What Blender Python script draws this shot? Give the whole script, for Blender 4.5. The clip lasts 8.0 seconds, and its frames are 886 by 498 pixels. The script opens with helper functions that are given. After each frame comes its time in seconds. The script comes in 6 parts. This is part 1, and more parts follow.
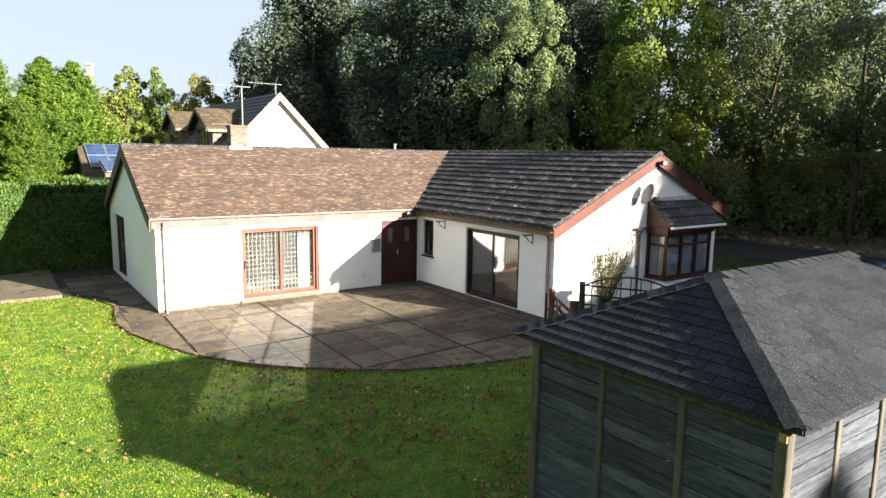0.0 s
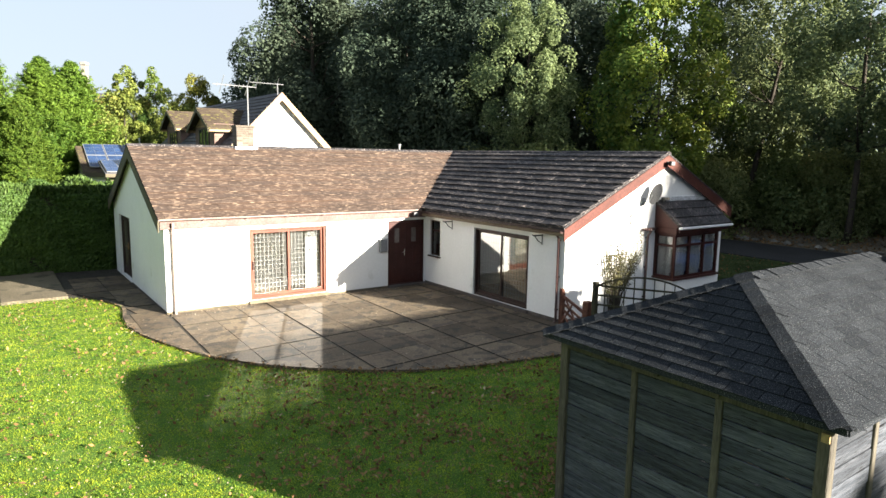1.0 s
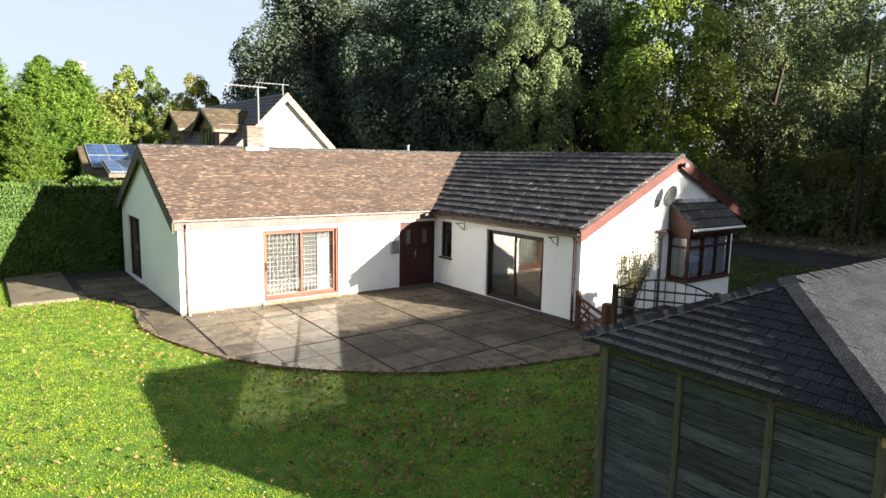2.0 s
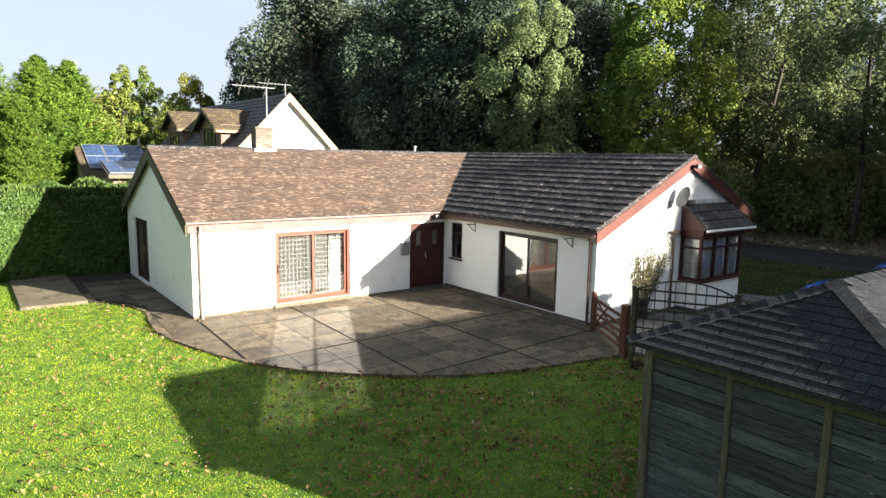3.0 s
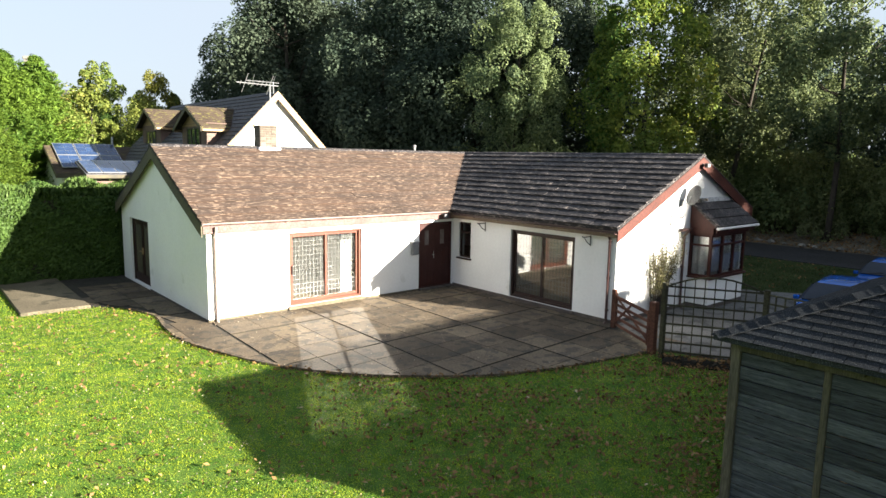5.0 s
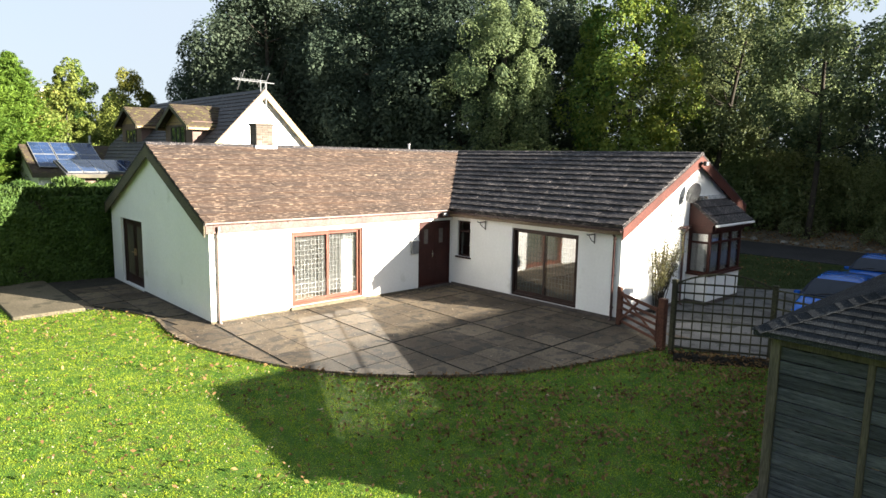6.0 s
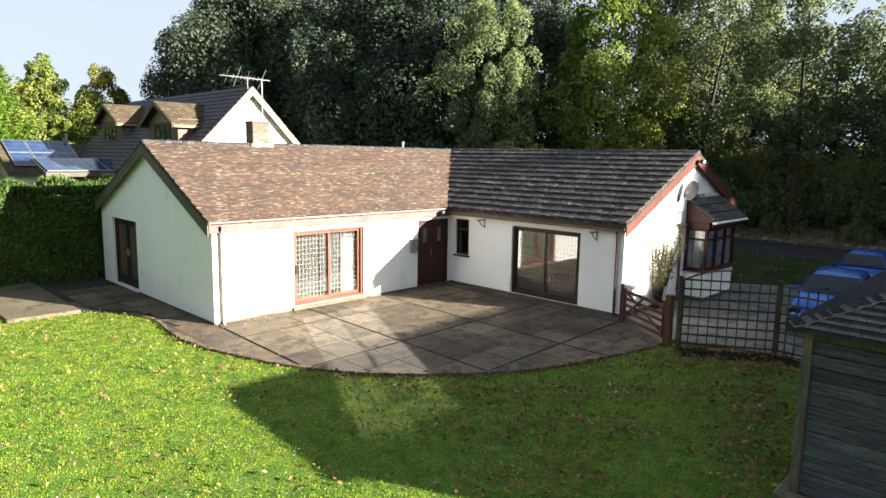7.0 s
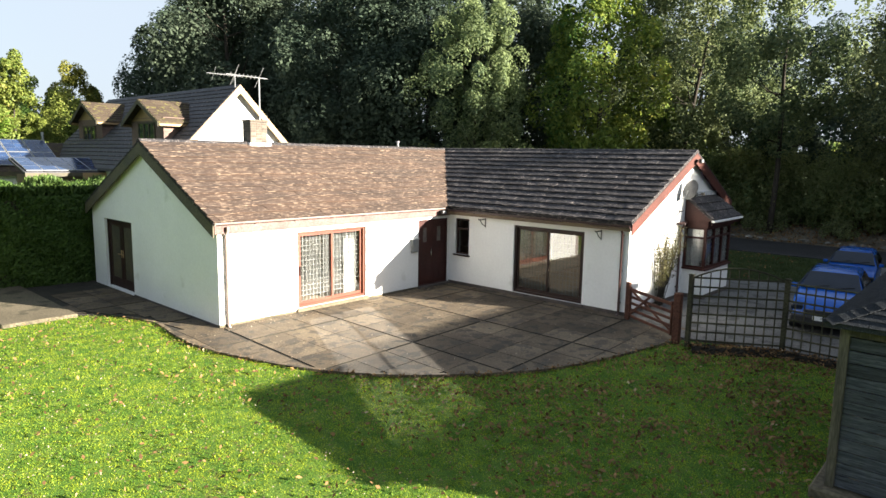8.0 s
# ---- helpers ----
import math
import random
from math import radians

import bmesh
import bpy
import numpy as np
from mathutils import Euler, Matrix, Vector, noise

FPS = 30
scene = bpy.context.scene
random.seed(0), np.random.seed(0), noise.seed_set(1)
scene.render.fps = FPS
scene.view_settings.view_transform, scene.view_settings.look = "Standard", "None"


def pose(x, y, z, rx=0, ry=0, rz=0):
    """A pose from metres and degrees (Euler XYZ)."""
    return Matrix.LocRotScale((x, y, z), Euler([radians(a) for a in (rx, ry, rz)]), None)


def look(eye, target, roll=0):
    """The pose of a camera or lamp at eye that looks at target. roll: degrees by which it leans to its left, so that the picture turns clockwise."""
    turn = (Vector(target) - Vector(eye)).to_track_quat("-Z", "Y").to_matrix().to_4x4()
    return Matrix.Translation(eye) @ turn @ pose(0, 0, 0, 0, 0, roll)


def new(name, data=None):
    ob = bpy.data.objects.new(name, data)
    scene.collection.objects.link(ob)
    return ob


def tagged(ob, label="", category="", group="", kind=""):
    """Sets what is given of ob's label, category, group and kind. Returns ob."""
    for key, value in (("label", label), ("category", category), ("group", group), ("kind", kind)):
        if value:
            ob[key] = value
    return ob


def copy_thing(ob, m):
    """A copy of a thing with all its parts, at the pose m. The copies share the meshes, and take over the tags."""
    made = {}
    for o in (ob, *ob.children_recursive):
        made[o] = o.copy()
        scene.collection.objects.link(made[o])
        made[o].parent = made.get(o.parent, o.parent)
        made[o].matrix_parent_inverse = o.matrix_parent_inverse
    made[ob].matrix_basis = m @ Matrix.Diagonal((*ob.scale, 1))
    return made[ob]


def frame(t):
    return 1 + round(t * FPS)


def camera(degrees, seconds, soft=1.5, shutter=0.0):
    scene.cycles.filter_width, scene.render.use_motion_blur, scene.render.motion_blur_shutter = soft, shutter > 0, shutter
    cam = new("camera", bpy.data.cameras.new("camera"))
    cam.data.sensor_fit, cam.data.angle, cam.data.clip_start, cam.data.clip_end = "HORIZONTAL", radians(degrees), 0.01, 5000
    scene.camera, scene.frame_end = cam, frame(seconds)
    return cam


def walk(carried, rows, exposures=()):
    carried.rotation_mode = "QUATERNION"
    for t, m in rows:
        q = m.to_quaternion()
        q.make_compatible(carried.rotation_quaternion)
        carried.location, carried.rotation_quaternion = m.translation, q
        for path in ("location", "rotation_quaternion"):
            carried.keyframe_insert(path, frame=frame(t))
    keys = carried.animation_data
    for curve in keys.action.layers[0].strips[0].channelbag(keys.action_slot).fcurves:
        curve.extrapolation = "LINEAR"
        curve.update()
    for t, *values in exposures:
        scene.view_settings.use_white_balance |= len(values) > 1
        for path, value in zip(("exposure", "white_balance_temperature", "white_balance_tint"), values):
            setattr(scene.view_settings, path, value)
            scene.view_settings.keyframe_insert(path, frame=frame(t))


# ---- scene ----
cam = camera(69.7, 8.0)
PATH = [
    (0, (-11.405, -17.543, 4.168), (-10.263, -15.926, 3.882), 0.9),
    (0.5, (-11.549, -17.441, 4.172), (-10.401, -15.828, 3.886), 0.9),
    (1, (-11.726, -17.301, 4.174), (-10.57, -15.695, 3.888), 0.9),
    (1.5, (-11.925, -17.138, 4.175), (-10.762, -15.536, 3.89), 1.0),
    (3, (-12.598, -16.531, 4.223), (-11.405, -14.951, 3.938), 1.0),
    (3.5, (-12.864, -16.301, 4.22), (-11.652, -14.736, 3.935), 1.0),
    (4, (-13.149, -16.053, 4.209), (-11.914, -14.506, 3.925), 1.0),
    (4.5, (-13.461, -15.798, 4.195), (-12.2, -14.272, 3.911), 1.0),
    (6, (-14.323, -14.894, 4.123), (-12.97, -13.448, 3.84), 1.0),
    (6.5, (-14.604, -14.616, 4.104), (-13.221, -13.199, 3.819), 0.9),
    (7, (-14.887, -14.315, 4.101), (-13.475, -12.929, 3.815), 1.0),
    (7.5, (-15.167, -13.96, 4.1), (-13.724, -12.605, 3.813), 1.0),
    (8, (-15.421, -13.633, 4.09), (-13.95, -12.308, 3.803), 1.0),
]
walk(cam, [(t, look(eye, target, roll)) for t, eye, target, roll in PATH], [(0, 2.2), (8, 2.2)])

# ---- sky, sun ----
SUN_WAY = Vector((0.47, -1.0, 0.313)).normalized()
world = bpy.data.worlds.new("sky")
scene.world = world
world.use_nodes = True
wn, wl = world.node_tree.nodes, world.node_tree.links
bg = wn["Background"]
sky = wn.new("ShaderNodeTexSky")
sky.sky_type = "NISHITA"
sky.sun_disc = False
sky.sun_elevation = math.asin(SUN_WAY.z)
sky.sun_rotation = math.atan2(SUN_WAY.x, SUN_WAY.y)
sky.dust_density = 2.0
wmap = wn.new("ShaderNodeTexCoord")
wnoise = wn.new("ShaderNodeTexNoise")
wnoise.inputs["Scale"].default_value = 2.2
wnoise.inputs["Detail"].default_value = 5
wramp = wn.new("ShaderNodeMapRange")
wramp.inputs["From Min"].default_value, wramp.inputs["From Max"].default_value = 0.35, 0.75
wramp.inputs["To Min"].default_value, wramp.inputs["To Max"].default_value = 0.8, 0.97
wmix = wn.new("ShaderNodeMix")
wmix.data_type = "RGBA"
wmix.inputs["B"].default_value = (3.3, 3.75, 4.32, 1)
wl.new(wmap.outputs["Generated"], wnoise.inputs["Vector"])
wl.new(wnoise.outputs["Fac"], wramp.inputs["Value"])
# the haze thins towards the zenith
wsep, wthin, wmul = wn.new("ShaderNodeSeparateXYZ"), wn.new("ShaderNodeMapRange"), wn.new("ShaderNodeMath")
wthin.inputs["From Min"].default_value, wthin.inputs["From Max"].default_value = 0.34, 0.8
wthin.inputs["To Min"].default_value, wthin.inputs["To Max"].default_value = 1.0, 0.48
wmul.operation = "MULTIPLY"
wl.new(wmap.outputs["Generated"], wsep.inputs[0])
wl.new(wsep.outputs["Z"], wthin.inputs["Value"])
wl.new(wramp.outputs["Result"], wmul.inputs[0])
wl.new(wthin.outputs["Result"], wmul.inputs[1])
wl.new(wmul.outputs[0], wmix.inputs["Factor"])
wl.new(sky.outputs["Color"], wmix.inputs["A"])
wl.new(wmix.outputs["Result"], bg.inputs["Color"])
bg.inputs["Strength"].default_value = 0.05

sun = new("sun", bpy.data.lights.new("sun", "SUN"))
sun.data.energy = 6.8
sun.data.angle = radians(0.6)
sun.data.color = (1.0, 0.91, 0.78)
sun.matrix_world = look(SUN_WAY * 60, (0, 0, 0))


# ---- materials ----
def surface(name, c1, c2, s1=1.5, s2=30.0, rough=0.75, bump=0.15, grain=80.0, rnd=0.0, island=0.0, metal=0.0,
            grain_amount=0.35, stretch=(1, 1, 1), spots=None, spot_scale=9.0, spot_cut=0.62, spec=0.5, lo=0.35, hi=0.65):
    """Two base colours mixed by broad noise, fine grain, optional spots of a third colour, variation from piece to piece."""
    m = bpy.data.materials.new(name)
    m.use_nodes = True
    n, l = m.node_tree.nodes, m.node_tree.links
    b = n["Principled BSDF"]
    geo = n.new("ShaderNodeNewGeometry")
    mp = n.new("ShaderNodeMapping")
    mp.inputs["Scale"].default_value = stretch
    l.new(geo.outputs["Position"], mp.inputs["Vector"])

    def noise_at(scale, detail=4.0):
        t = n.new("ShaderNodeTexNoise")
        t.inputs["Scale"].default_value, t.inputs["Detail"].default_value = scale, detail
        l.new(mp.outputs["Vector"], t.inputs["Vector"])
        return t.outputs["Fac"]

    def ranged(v, a, z, c, d):
        r = n.new("ShaderNodeMapRange")
        for key, val in zip(("From Min", "From Max", "To Min", "To Max"), (a, z, c, d)):
            r.inputs[key].default_value = val
        l.new(v, r.inputs["Value"])
        return r.outputs["Result"]

    mix = n.new("ShaderNodeMix")
    mix.data_type = "RGBA"
    mix.inputs["A"].default_value, mix.inputs["B"].default_value = (*c1, 1), (*c2, 1)
    l.new(ranged(noise_at(s1), lo, hi, 0, 1), mix.inputs["Factor"])
    colour = mix.outputs["Result"]
    if spots:
        ms = n.new("ShaderNodeMix")
        ms.data_type = "RGBA"
        ms.inputs["B"].default_value = (*spots, 1)
        l.new(colour, ms.inputs["A"])
        l.new(ranged(noise_at(spot_scale, 6.0), spot_cut, spot_cut + 0.06, 0, 0.85), ms.inputs["Factor"])
        colour = ms.outputs["Result"]
    hsv = n.new("ShaderNodeHueSaturation")
    l.new(colour, hsv.inputs["Color"])
    val = ranged(noise_at(s2), 0.3, 0.7, 1 - grain_amount, 1 + grain_amount)
    for amount, node, out in ((rnd, "ShaderNodeObjectInfo", "Random"), (island, "ShaderNodeNewGeometry", "Random Per Island")):
        if amount:
            o = n.new(node)
            mul = n.new("ShaderNodeMath")
            mul.operation = "MULTIPLY"
            l.new(val, mul.inputs[0])
            l.new(ranged(o.outputs[out], 0, 1, 1 - amount, 1 + amount), mul.inputs[1])
            val = mul.outputs[0]
    l.new(val, hsv.inputs["Value"])
    l.new(hsv.outputs["Color"], b.inputs["Base Color"])
    b.inputs["Roughness"].default_value = rough
    b.inputs["Metallic"].default_value = metal
    b.inputs["Specular IOR Level"].default_value = spec
    if bump:
        bp = n.new("ShaderNodeBump")
        bp.inputs["Strength"].default_value, bp.inputs["Distance"].default_value = bump, 0.02
        l.new(noise_at(grain, 6.0), bp.inputs["Height"])
        l.new(bp.outputs["Normal"], b.inputs["Normal"])
    return m


def foliage(name, c1, c2, c3=None, through_light=0.35, rough=0.55, hue=0.02, scale=0.25):
    """Leaves: colour by leaf and by broad patches, light that passes through them."""
    m = bpy.data.materials.new(name)
    m.use_nodes = True
    n, l = m.node_tree.nodes, m.node_tree.links
    b = n["Principled BSDF"]
    out = n["Material Output"]
    geo = n.new("ShaderNodeNewGeometry")
    info = n.new("ShaderNodeObjectInfo")
    tex = n.new("ShaderNodeTexNoise")
    tex.inputs["Scale"].default_value, tex.inputs["Detail"].default_value = scale, 3
    l.new(geo.outputs["Position"], tex.inputs["Vector"])
    ramp = n.new("ShaderNodeValToRGB")
    e = ramp.color_ramp.elements
    e[0].position, e[0].color = 0.15, (*c1, 1)
    e[1].position, e[1].color = 0.85, (*c2, 1)
    if c3:
        x = e.new(0.985)
        x.color = (*c3, 1)
    add = n.new("ShaderNodeMath")
    add.operation = "MULTIPLY_ADD"
    l.new(geo.outputs["Random Per Island"], add.inputs[0])
    add.inputs[1].default_value = 0.55
    sub = n.new("ShaderNodeMapRange")
    sub.inputs["From Min"].default_value, sub.inputs["From Max"].default_value = 0.3, 0.7
    sub.inputs["To Min"].default_value, sub.inputs["To Max"].default_value = 0.0, 0.45
    l.new(tex.outputs["Fac"], sub.inputs["Value"])
    l.new(sub.outputs["Result"], add.inputs[2])
    l.new(add.outputs[0], ramp.inputs["Fac"])
    hsv = n.new("ShaderNodeHueSaturation")
    hm = n.new("ShaderNodeMapRange")
    hm.inputs["To Min"].default_value, hm.inputs["To Max"].default_value = 0.5 - hue, 0.5 + hue
    l.new(info.outputs["Random"], hm.inputs["Value"])
    l.new(hm.outputs["Result"], hsv.inputs["Hue"])
    l.new(ramp.outputs["Color"], hsv.inputs["Color"])
    l.new(hsv.outputs["Color"], b.inputs["Base Color"])
    b.inputs["Roughness"].default_value = rough
    b.inputs["Specular IOR Level"].default_value = 0.18
    tr = n.new("ShaderNodeBsdfTranslucent")
    l.new(hsv.outputs["Color"], tr.inputs["Color"])
    ms = n.new("ShaderNodeMixShader")
    ms.inputs[0].default_value = through_light
    l.new(b.outputs[0], ms.inputs[1])
    l.new(tr.outputs[0], ms.inputs[2])
    l.new(ms.outputs[0], out.inputs["Surface"])
    return m


def glass(name, tint=(1, 1, 1), rough=0.0):
    m = bpy.data.materials.new(name)
    m.use_nodes = True
    n, l = m.node_tree.nodes, m.node_tree.links
    n.remove(n["Principled BSDF"])
    tr, gl = n.new("ShaderNodeBsdfTransparent"), n.new("ShaderNodeBsdfGlossy")
    fr, ms = n.new("ShaderNodeLayerWeight"), n.new("ShaderNodeMixShader")
    tr.inputs[0].default_value = (*tint, 1)
    gl.inputs["Roughness"].default_value = rough
    fr.inputs["Blend"].default_value = 0.5
    pw = n.new("ShaderNodeMath")
    pw.operation = "POWER"
    pw.inputs[1].default_value = 3.0
    l.new(fr.outputs["Facing"], pw.inputs[0])
    ad = n.new("ShaderNodeMath")
    ad.operation = "MULTIPLY_ADD"
    ad.inputs[1].default_value, ad.inputs[2].default_value = 0.75, 0.095
    l.new(pw.outputs[0], ad.inputs[0])
    l.new(ad.outputs[0], ms.inputs[0])
    l.new(tr.outputs[0], ms.inputs[1])
    l.new(gl.outputs[0], ms.inputs[2])
    l.new(ms.outputs[0], n["Material Output"].inputs["Surface"])
    return m


M = {
    "render_wall": surface("white painted render", (0.76, 0.76, 0.74), (0.81, 0.81, 0.79), 0.8, 14, 0.85, 0.12, 120, grain_amount=0.03, spots=(0.66, 0.66, 0.62), spot_scale=1.3, spot_cut=0.66, spec=0.2),
    "plinth": surface("dark plinth paint", (0.055, 0.045, 0.04), (0.09, 0.075, 0.065), 2, 30, 0.85, 0.3, 60),
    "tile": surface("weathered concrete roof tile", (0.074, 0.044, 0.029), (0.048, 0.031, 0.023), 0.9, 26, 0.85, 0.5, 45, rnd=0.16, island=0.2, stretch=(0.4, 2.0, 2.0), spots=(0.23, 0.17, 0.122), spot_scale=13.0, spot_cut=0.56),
    # same tile as above, the cross wing's shade put into a darker colour
    "tile_shaded": surface("concrete roof tile darkened for shade", (0.037, 0.033, 0.034), (0.026, 0.025, 0.028), 0.9, 26, 0.75, 0.5, 45, rnd=0.3, island=0.25, stretch=(2.0, 0.4, 2.0), spots=(0.22, 0.19, 0.175), spot_scale=15, spot_cut=0.565, spec=0.3),
    "mahogany": surface("reddish brown stained wood", (0.11, 0.034, 0.02), (0.155, 0.052, 0.031), 1.5, 40, 0.5, 0.12, 90, spec=0.3),
    "fascia_faded": surface("sun faded brown fascia board", (0.14, 0.084, 0.076), (0.19, 0.12, 0.108), 1.2, 30, 0.65, 0.15, 60, spec=0.2),
    "fascia_brown": surface("dull brown fascia board", (0.13, 0.09, 0.06), (0.19, 0.14, 0.09), 1.2, 30, 0.65, 0.15, 60),
    "barge_red": surface("red brown painted barge board", (0.058, 0.017, 0.012), (0.09, 0.028, 0.02), 1.2, 30, 0.6, 0.12, 60, spec=0.25),
    "barge_dark": surface("dark weathered barge board", (0.05, 0.045, 0.03), (0.09, 0.075, 0.04), 1.4, 30, 0.7, 0.2, 60),
    "dark_frame": surface("dark brown window frame", (0.022, 0.012, 0.01), (0.036, 0.018, 0.014), 2, 40, 0.5, 0.08, 80, spec=0.25),
    "door_brown": surface("dark red brown door", (0.036, 0.0105, 0.0085), (0.052, 0.016, 0.012), 2, 40, 0.5, 0.1, 80, spec=0.25),
    "plastic_brown": surface("faded brown plastic gutter", (0.24, 0.185, 0.165), (0.3, 0.24, 0.215), 2, 30, 0.45, 0.05, 60, spec=0.3),
    "plastic_dark": surface("dark brown plastic pipe", (0.06, 0.03, 0.028), (0.08, 0.045, 0.04), 2, 30, 0.35, 0.05, 60),
    "lattice_paint": surface("dull white bar paint", (0.32, 0.32, 0.3), (0.38, 0.38, 0.36), 2, 30, 0.5, 0.03, 60, grain_amount=0.05),
    "bay_bars": surface("white bar paint", (0.6, 0.6, 0.58), (0.66, 0.66, 0.64), 2, 30, 0.5, 0.03, 60, grain_amount=0.05),
    "white_paint": surface("white plastic", (0.75, 0.75, 0.74), (0.8, 0.8, 0.79), 2, 30, 0.4, 0.03, 60, grain_amount=0.04),
    "curtain": surface("white net curtain", (0.72, 0.72, 0.7), (0.8, 0.8, 0.78), 3, 20, 0.9, 0.1, 60, grain_amount=0.06),
    "interior": surface("cream interior plaster", (0.6, 0.55, 0.45), (0.66, 0.61, 0.52), 1, 20, 0.9, 0.05, 60, grain_amount=0.04),
    "carpet": surface("beige carpet", (0.38, 0.3, 0.2), (0.44, 0.35, 0.24), 2, 60, 0.95, 0.3, 200),
    "steel": surface("grey galvanised steel", (0.35, 0.36, 0.37), (0.45, 0.46, 0.47), 4, 40, 0.45, 0.05, 80, metal=0.7),
    "iron": surface("black wrought iron", (0.03, 0.03, 0.03), (0.05, 0.05, 0.05), 4, 40, 0.5, 0.1, 80, metal=0.5),
    "box_grey": surface("grey meter box", (0.15, 0.155, 0.16), (0.19, 0.195, 0.2), 4, 40, 0.6, 0.05, 80),
    "brick": surface("weathered buff brown brick", (0.1, 0.08, 0.062), (0.15, 0.122, 0.094), 3, 40, 0.9, 0.4, 90, rnd=0.3, island=0.25),
    "mortar": surface("weathered mortar", (0.12, 0.11, 0.095), (0.17, 0.155, 0.135), 3, 40, 0.9, 0.2, 60),
    "lead": surface("light lead flashing", (0.5, 0.51, 0.53), (0.6, 0.61, 0.63), 3, 30, 0.5, 0.1, 40, metal=0.2),
    "slab": surface("weathered concrete paving slab", (0.072, 0.055, 0.037), (0.142, 0.11, 0.072), 0.7, 26, 0.85, 0.35, 50, rnd=0.3, spots=(0.05, 0.043, 0.034), spot_scale=3.4, spot_cut=0.53, spec=0.3),
    "joint": surface("dark mossy joint", (0.02, 0.017, 0.012), (0.034, 0.03, 0.02), 3, 30, 0.95, 0.5, 60),
    "concrete": surface("old concrete", (0.095, 0.08, 0.052), (0.14, 0.118, 0.08), 0.8, 20, 0.85, 0.3, 50, spots=(0.055, 0.05, 0.032), spot_scale=1.4, spot_cut=0.57, spec=0.3),
    "drive": surface("worn grey driveway", (0.085, 0.085, 0.084), (0.135, 0.134, 0.13), 0.5, 30, 0.9, 0.5, 40, spots=(0.05, 0.052, 0.05), spot_scale=2.2, spot_cut=0.53, spec=0.3),
    "asphalt": surface("dark asphalt road", (0.018, 0.018, 0.02), (0.028, 0.028, 0.031), 0.6, 60, 0.85, 0.4, 120, spec=0.3),
    "soil": surface("lawn earth and grass", (0.054, 0.112, 0.018), (0.09, 0.154, 0.026), 3.5, 45, 0.95, 0.6, 60, grain_amount=0.5, spots=(0.085, 0.09, 0.028), spot_scale=5, spot_cut=0.6, spec=0.1),
    "verge": surface("dull rough verge grass", (0.026, 0.042, 0.013), (0.044, 0.062, 0.02), 0.8, 30, 0.95, 0.7, 40, grain_amount=0.5, spots=(0.07, 0.062, 0.03), spot_scale=6, spot_cut=0.62, spec=0.1),
    "litter": surface("leaf litter bank", (0.08, 0.068, 0.048), (0.14, 0.118, 0.085), 1.0, 12, 0.95, 0.8, 20, grain_amount=0.5, spots=(0.2, 0.18, 0.14), spot_scale=8, spot_cut=0.66),
    "stone": surface("pale kerb stone", (0.14, 0.135, 0.12), (0.21, 0.2, 0.18), 3, 30, 0.9, 0.4, 40, rnd=0.3),
    "felt": surface("black bitumen shingle", (0.021, 0.024, 0.028), (0.03, 0.034, 0.039), 1.5, 120, 0.95, 0.5, 260, rnd=0.14, island=0.12, grain_amount=0.8, spots=(0.12, 0.125, 0.122), spot_scale=120, spot_cut=0.62, spec=0.05),
    "shed_board": surface("weathered grey timber board", (0.04, 0.046, 0.057), (0.084, 0.092, 0.108), 1.2, 8, 0.85, 0.6, 22, rnd=0.34, stretch=(1.2, 1.2, 18), spots=(0.016, 0.016, 0.018), spot_scale=4.5, spot_cut=0.6, spec=0.2),
    "shed_post": surface("weathered brown timber post", (0.066, 0.06, 0.049), (0.105, 0.094, 0.073), 1.2, 8, 0.85, 0.4, 22, rnd=0.15, stretch=(8, 8, 1), spec=0.2),
    "fence_wood": surface("old dark brown trellis wood", (0.036, 0.035, 0.022), (0.068, 0.065, 0.037), 2, 20, 0.85, 0.3, 40, rnd=0.2, spec=0.2),
    "gate_wood": surface("red brown stained gate wood", (0.07, 0.03, 0.02), (0.105, 0.045, 0.03), 2, 20, 0.75, 0.2, 40, rnd=0.15, spec=0.2),
    "bark": surface("grey brown bark", (0.03, 0.026, 0.021), (0.055, 0.047, 0.037), 2, 12, 0.95, 0.8, 18, stretch=(4, 4, 1), spec=0.2),
    "leaf_dark": foliage("dark evergreen leaves", (0.027, 0.046, 0.031), (0.082, 0.11, 0.07), None, 0.3, 0.75),
    "leaf_under": foliage("undergrowth leaves", (0.075, 0.115, 0.045), (0.25, 0.285, 0.115), (0.34, 0.29, 0.11), 0.5, 0.65),
    "leaf_verge": foliage("dull verge grass", (0.03, 0.048, 0.016), (0.085, 0.11, 0.04), (0.14, 0.125, 0.06), 0.3, 0.8, 0.0, 0.8),
    "leaf_yellow": foliage("yellowing leaves", (0.1, 0.13, 0.025), (0.3, 0.29, 0.06), (0.42, 0.34, 0.09), 0.5),
    "leaf_olive": foliage("olive green autumn leaves", (0.055, 0.086, 0.045), (0.275, 0.315, 0.14), None, 0.5, 0.65),
    "leaf_bright": foliage("bright green maple leaves", (0.06, 0.14, 0.034), (0.3, 0.36, 0.07), (0.52, 0.46, 0.09), 0.55),
    "leaf_conifer": foliage("yellow green cypress sprays", (0.048, 0.105, 0.015), (0.165, 0.25, 0.036), None, 0.4),
    "leaf_hedge": foliage("green cypress hedge sprays", (0.03, 0.066, 0.016), (0.09, 0.155, 0.034), None, 0.25),
    "leaf_far": foliage("mixed garden leaves", (0.07, 0.13, 0.026), (0.23, 0.28, 0.065), (0.36, 0.25, 0.07), 0.45),
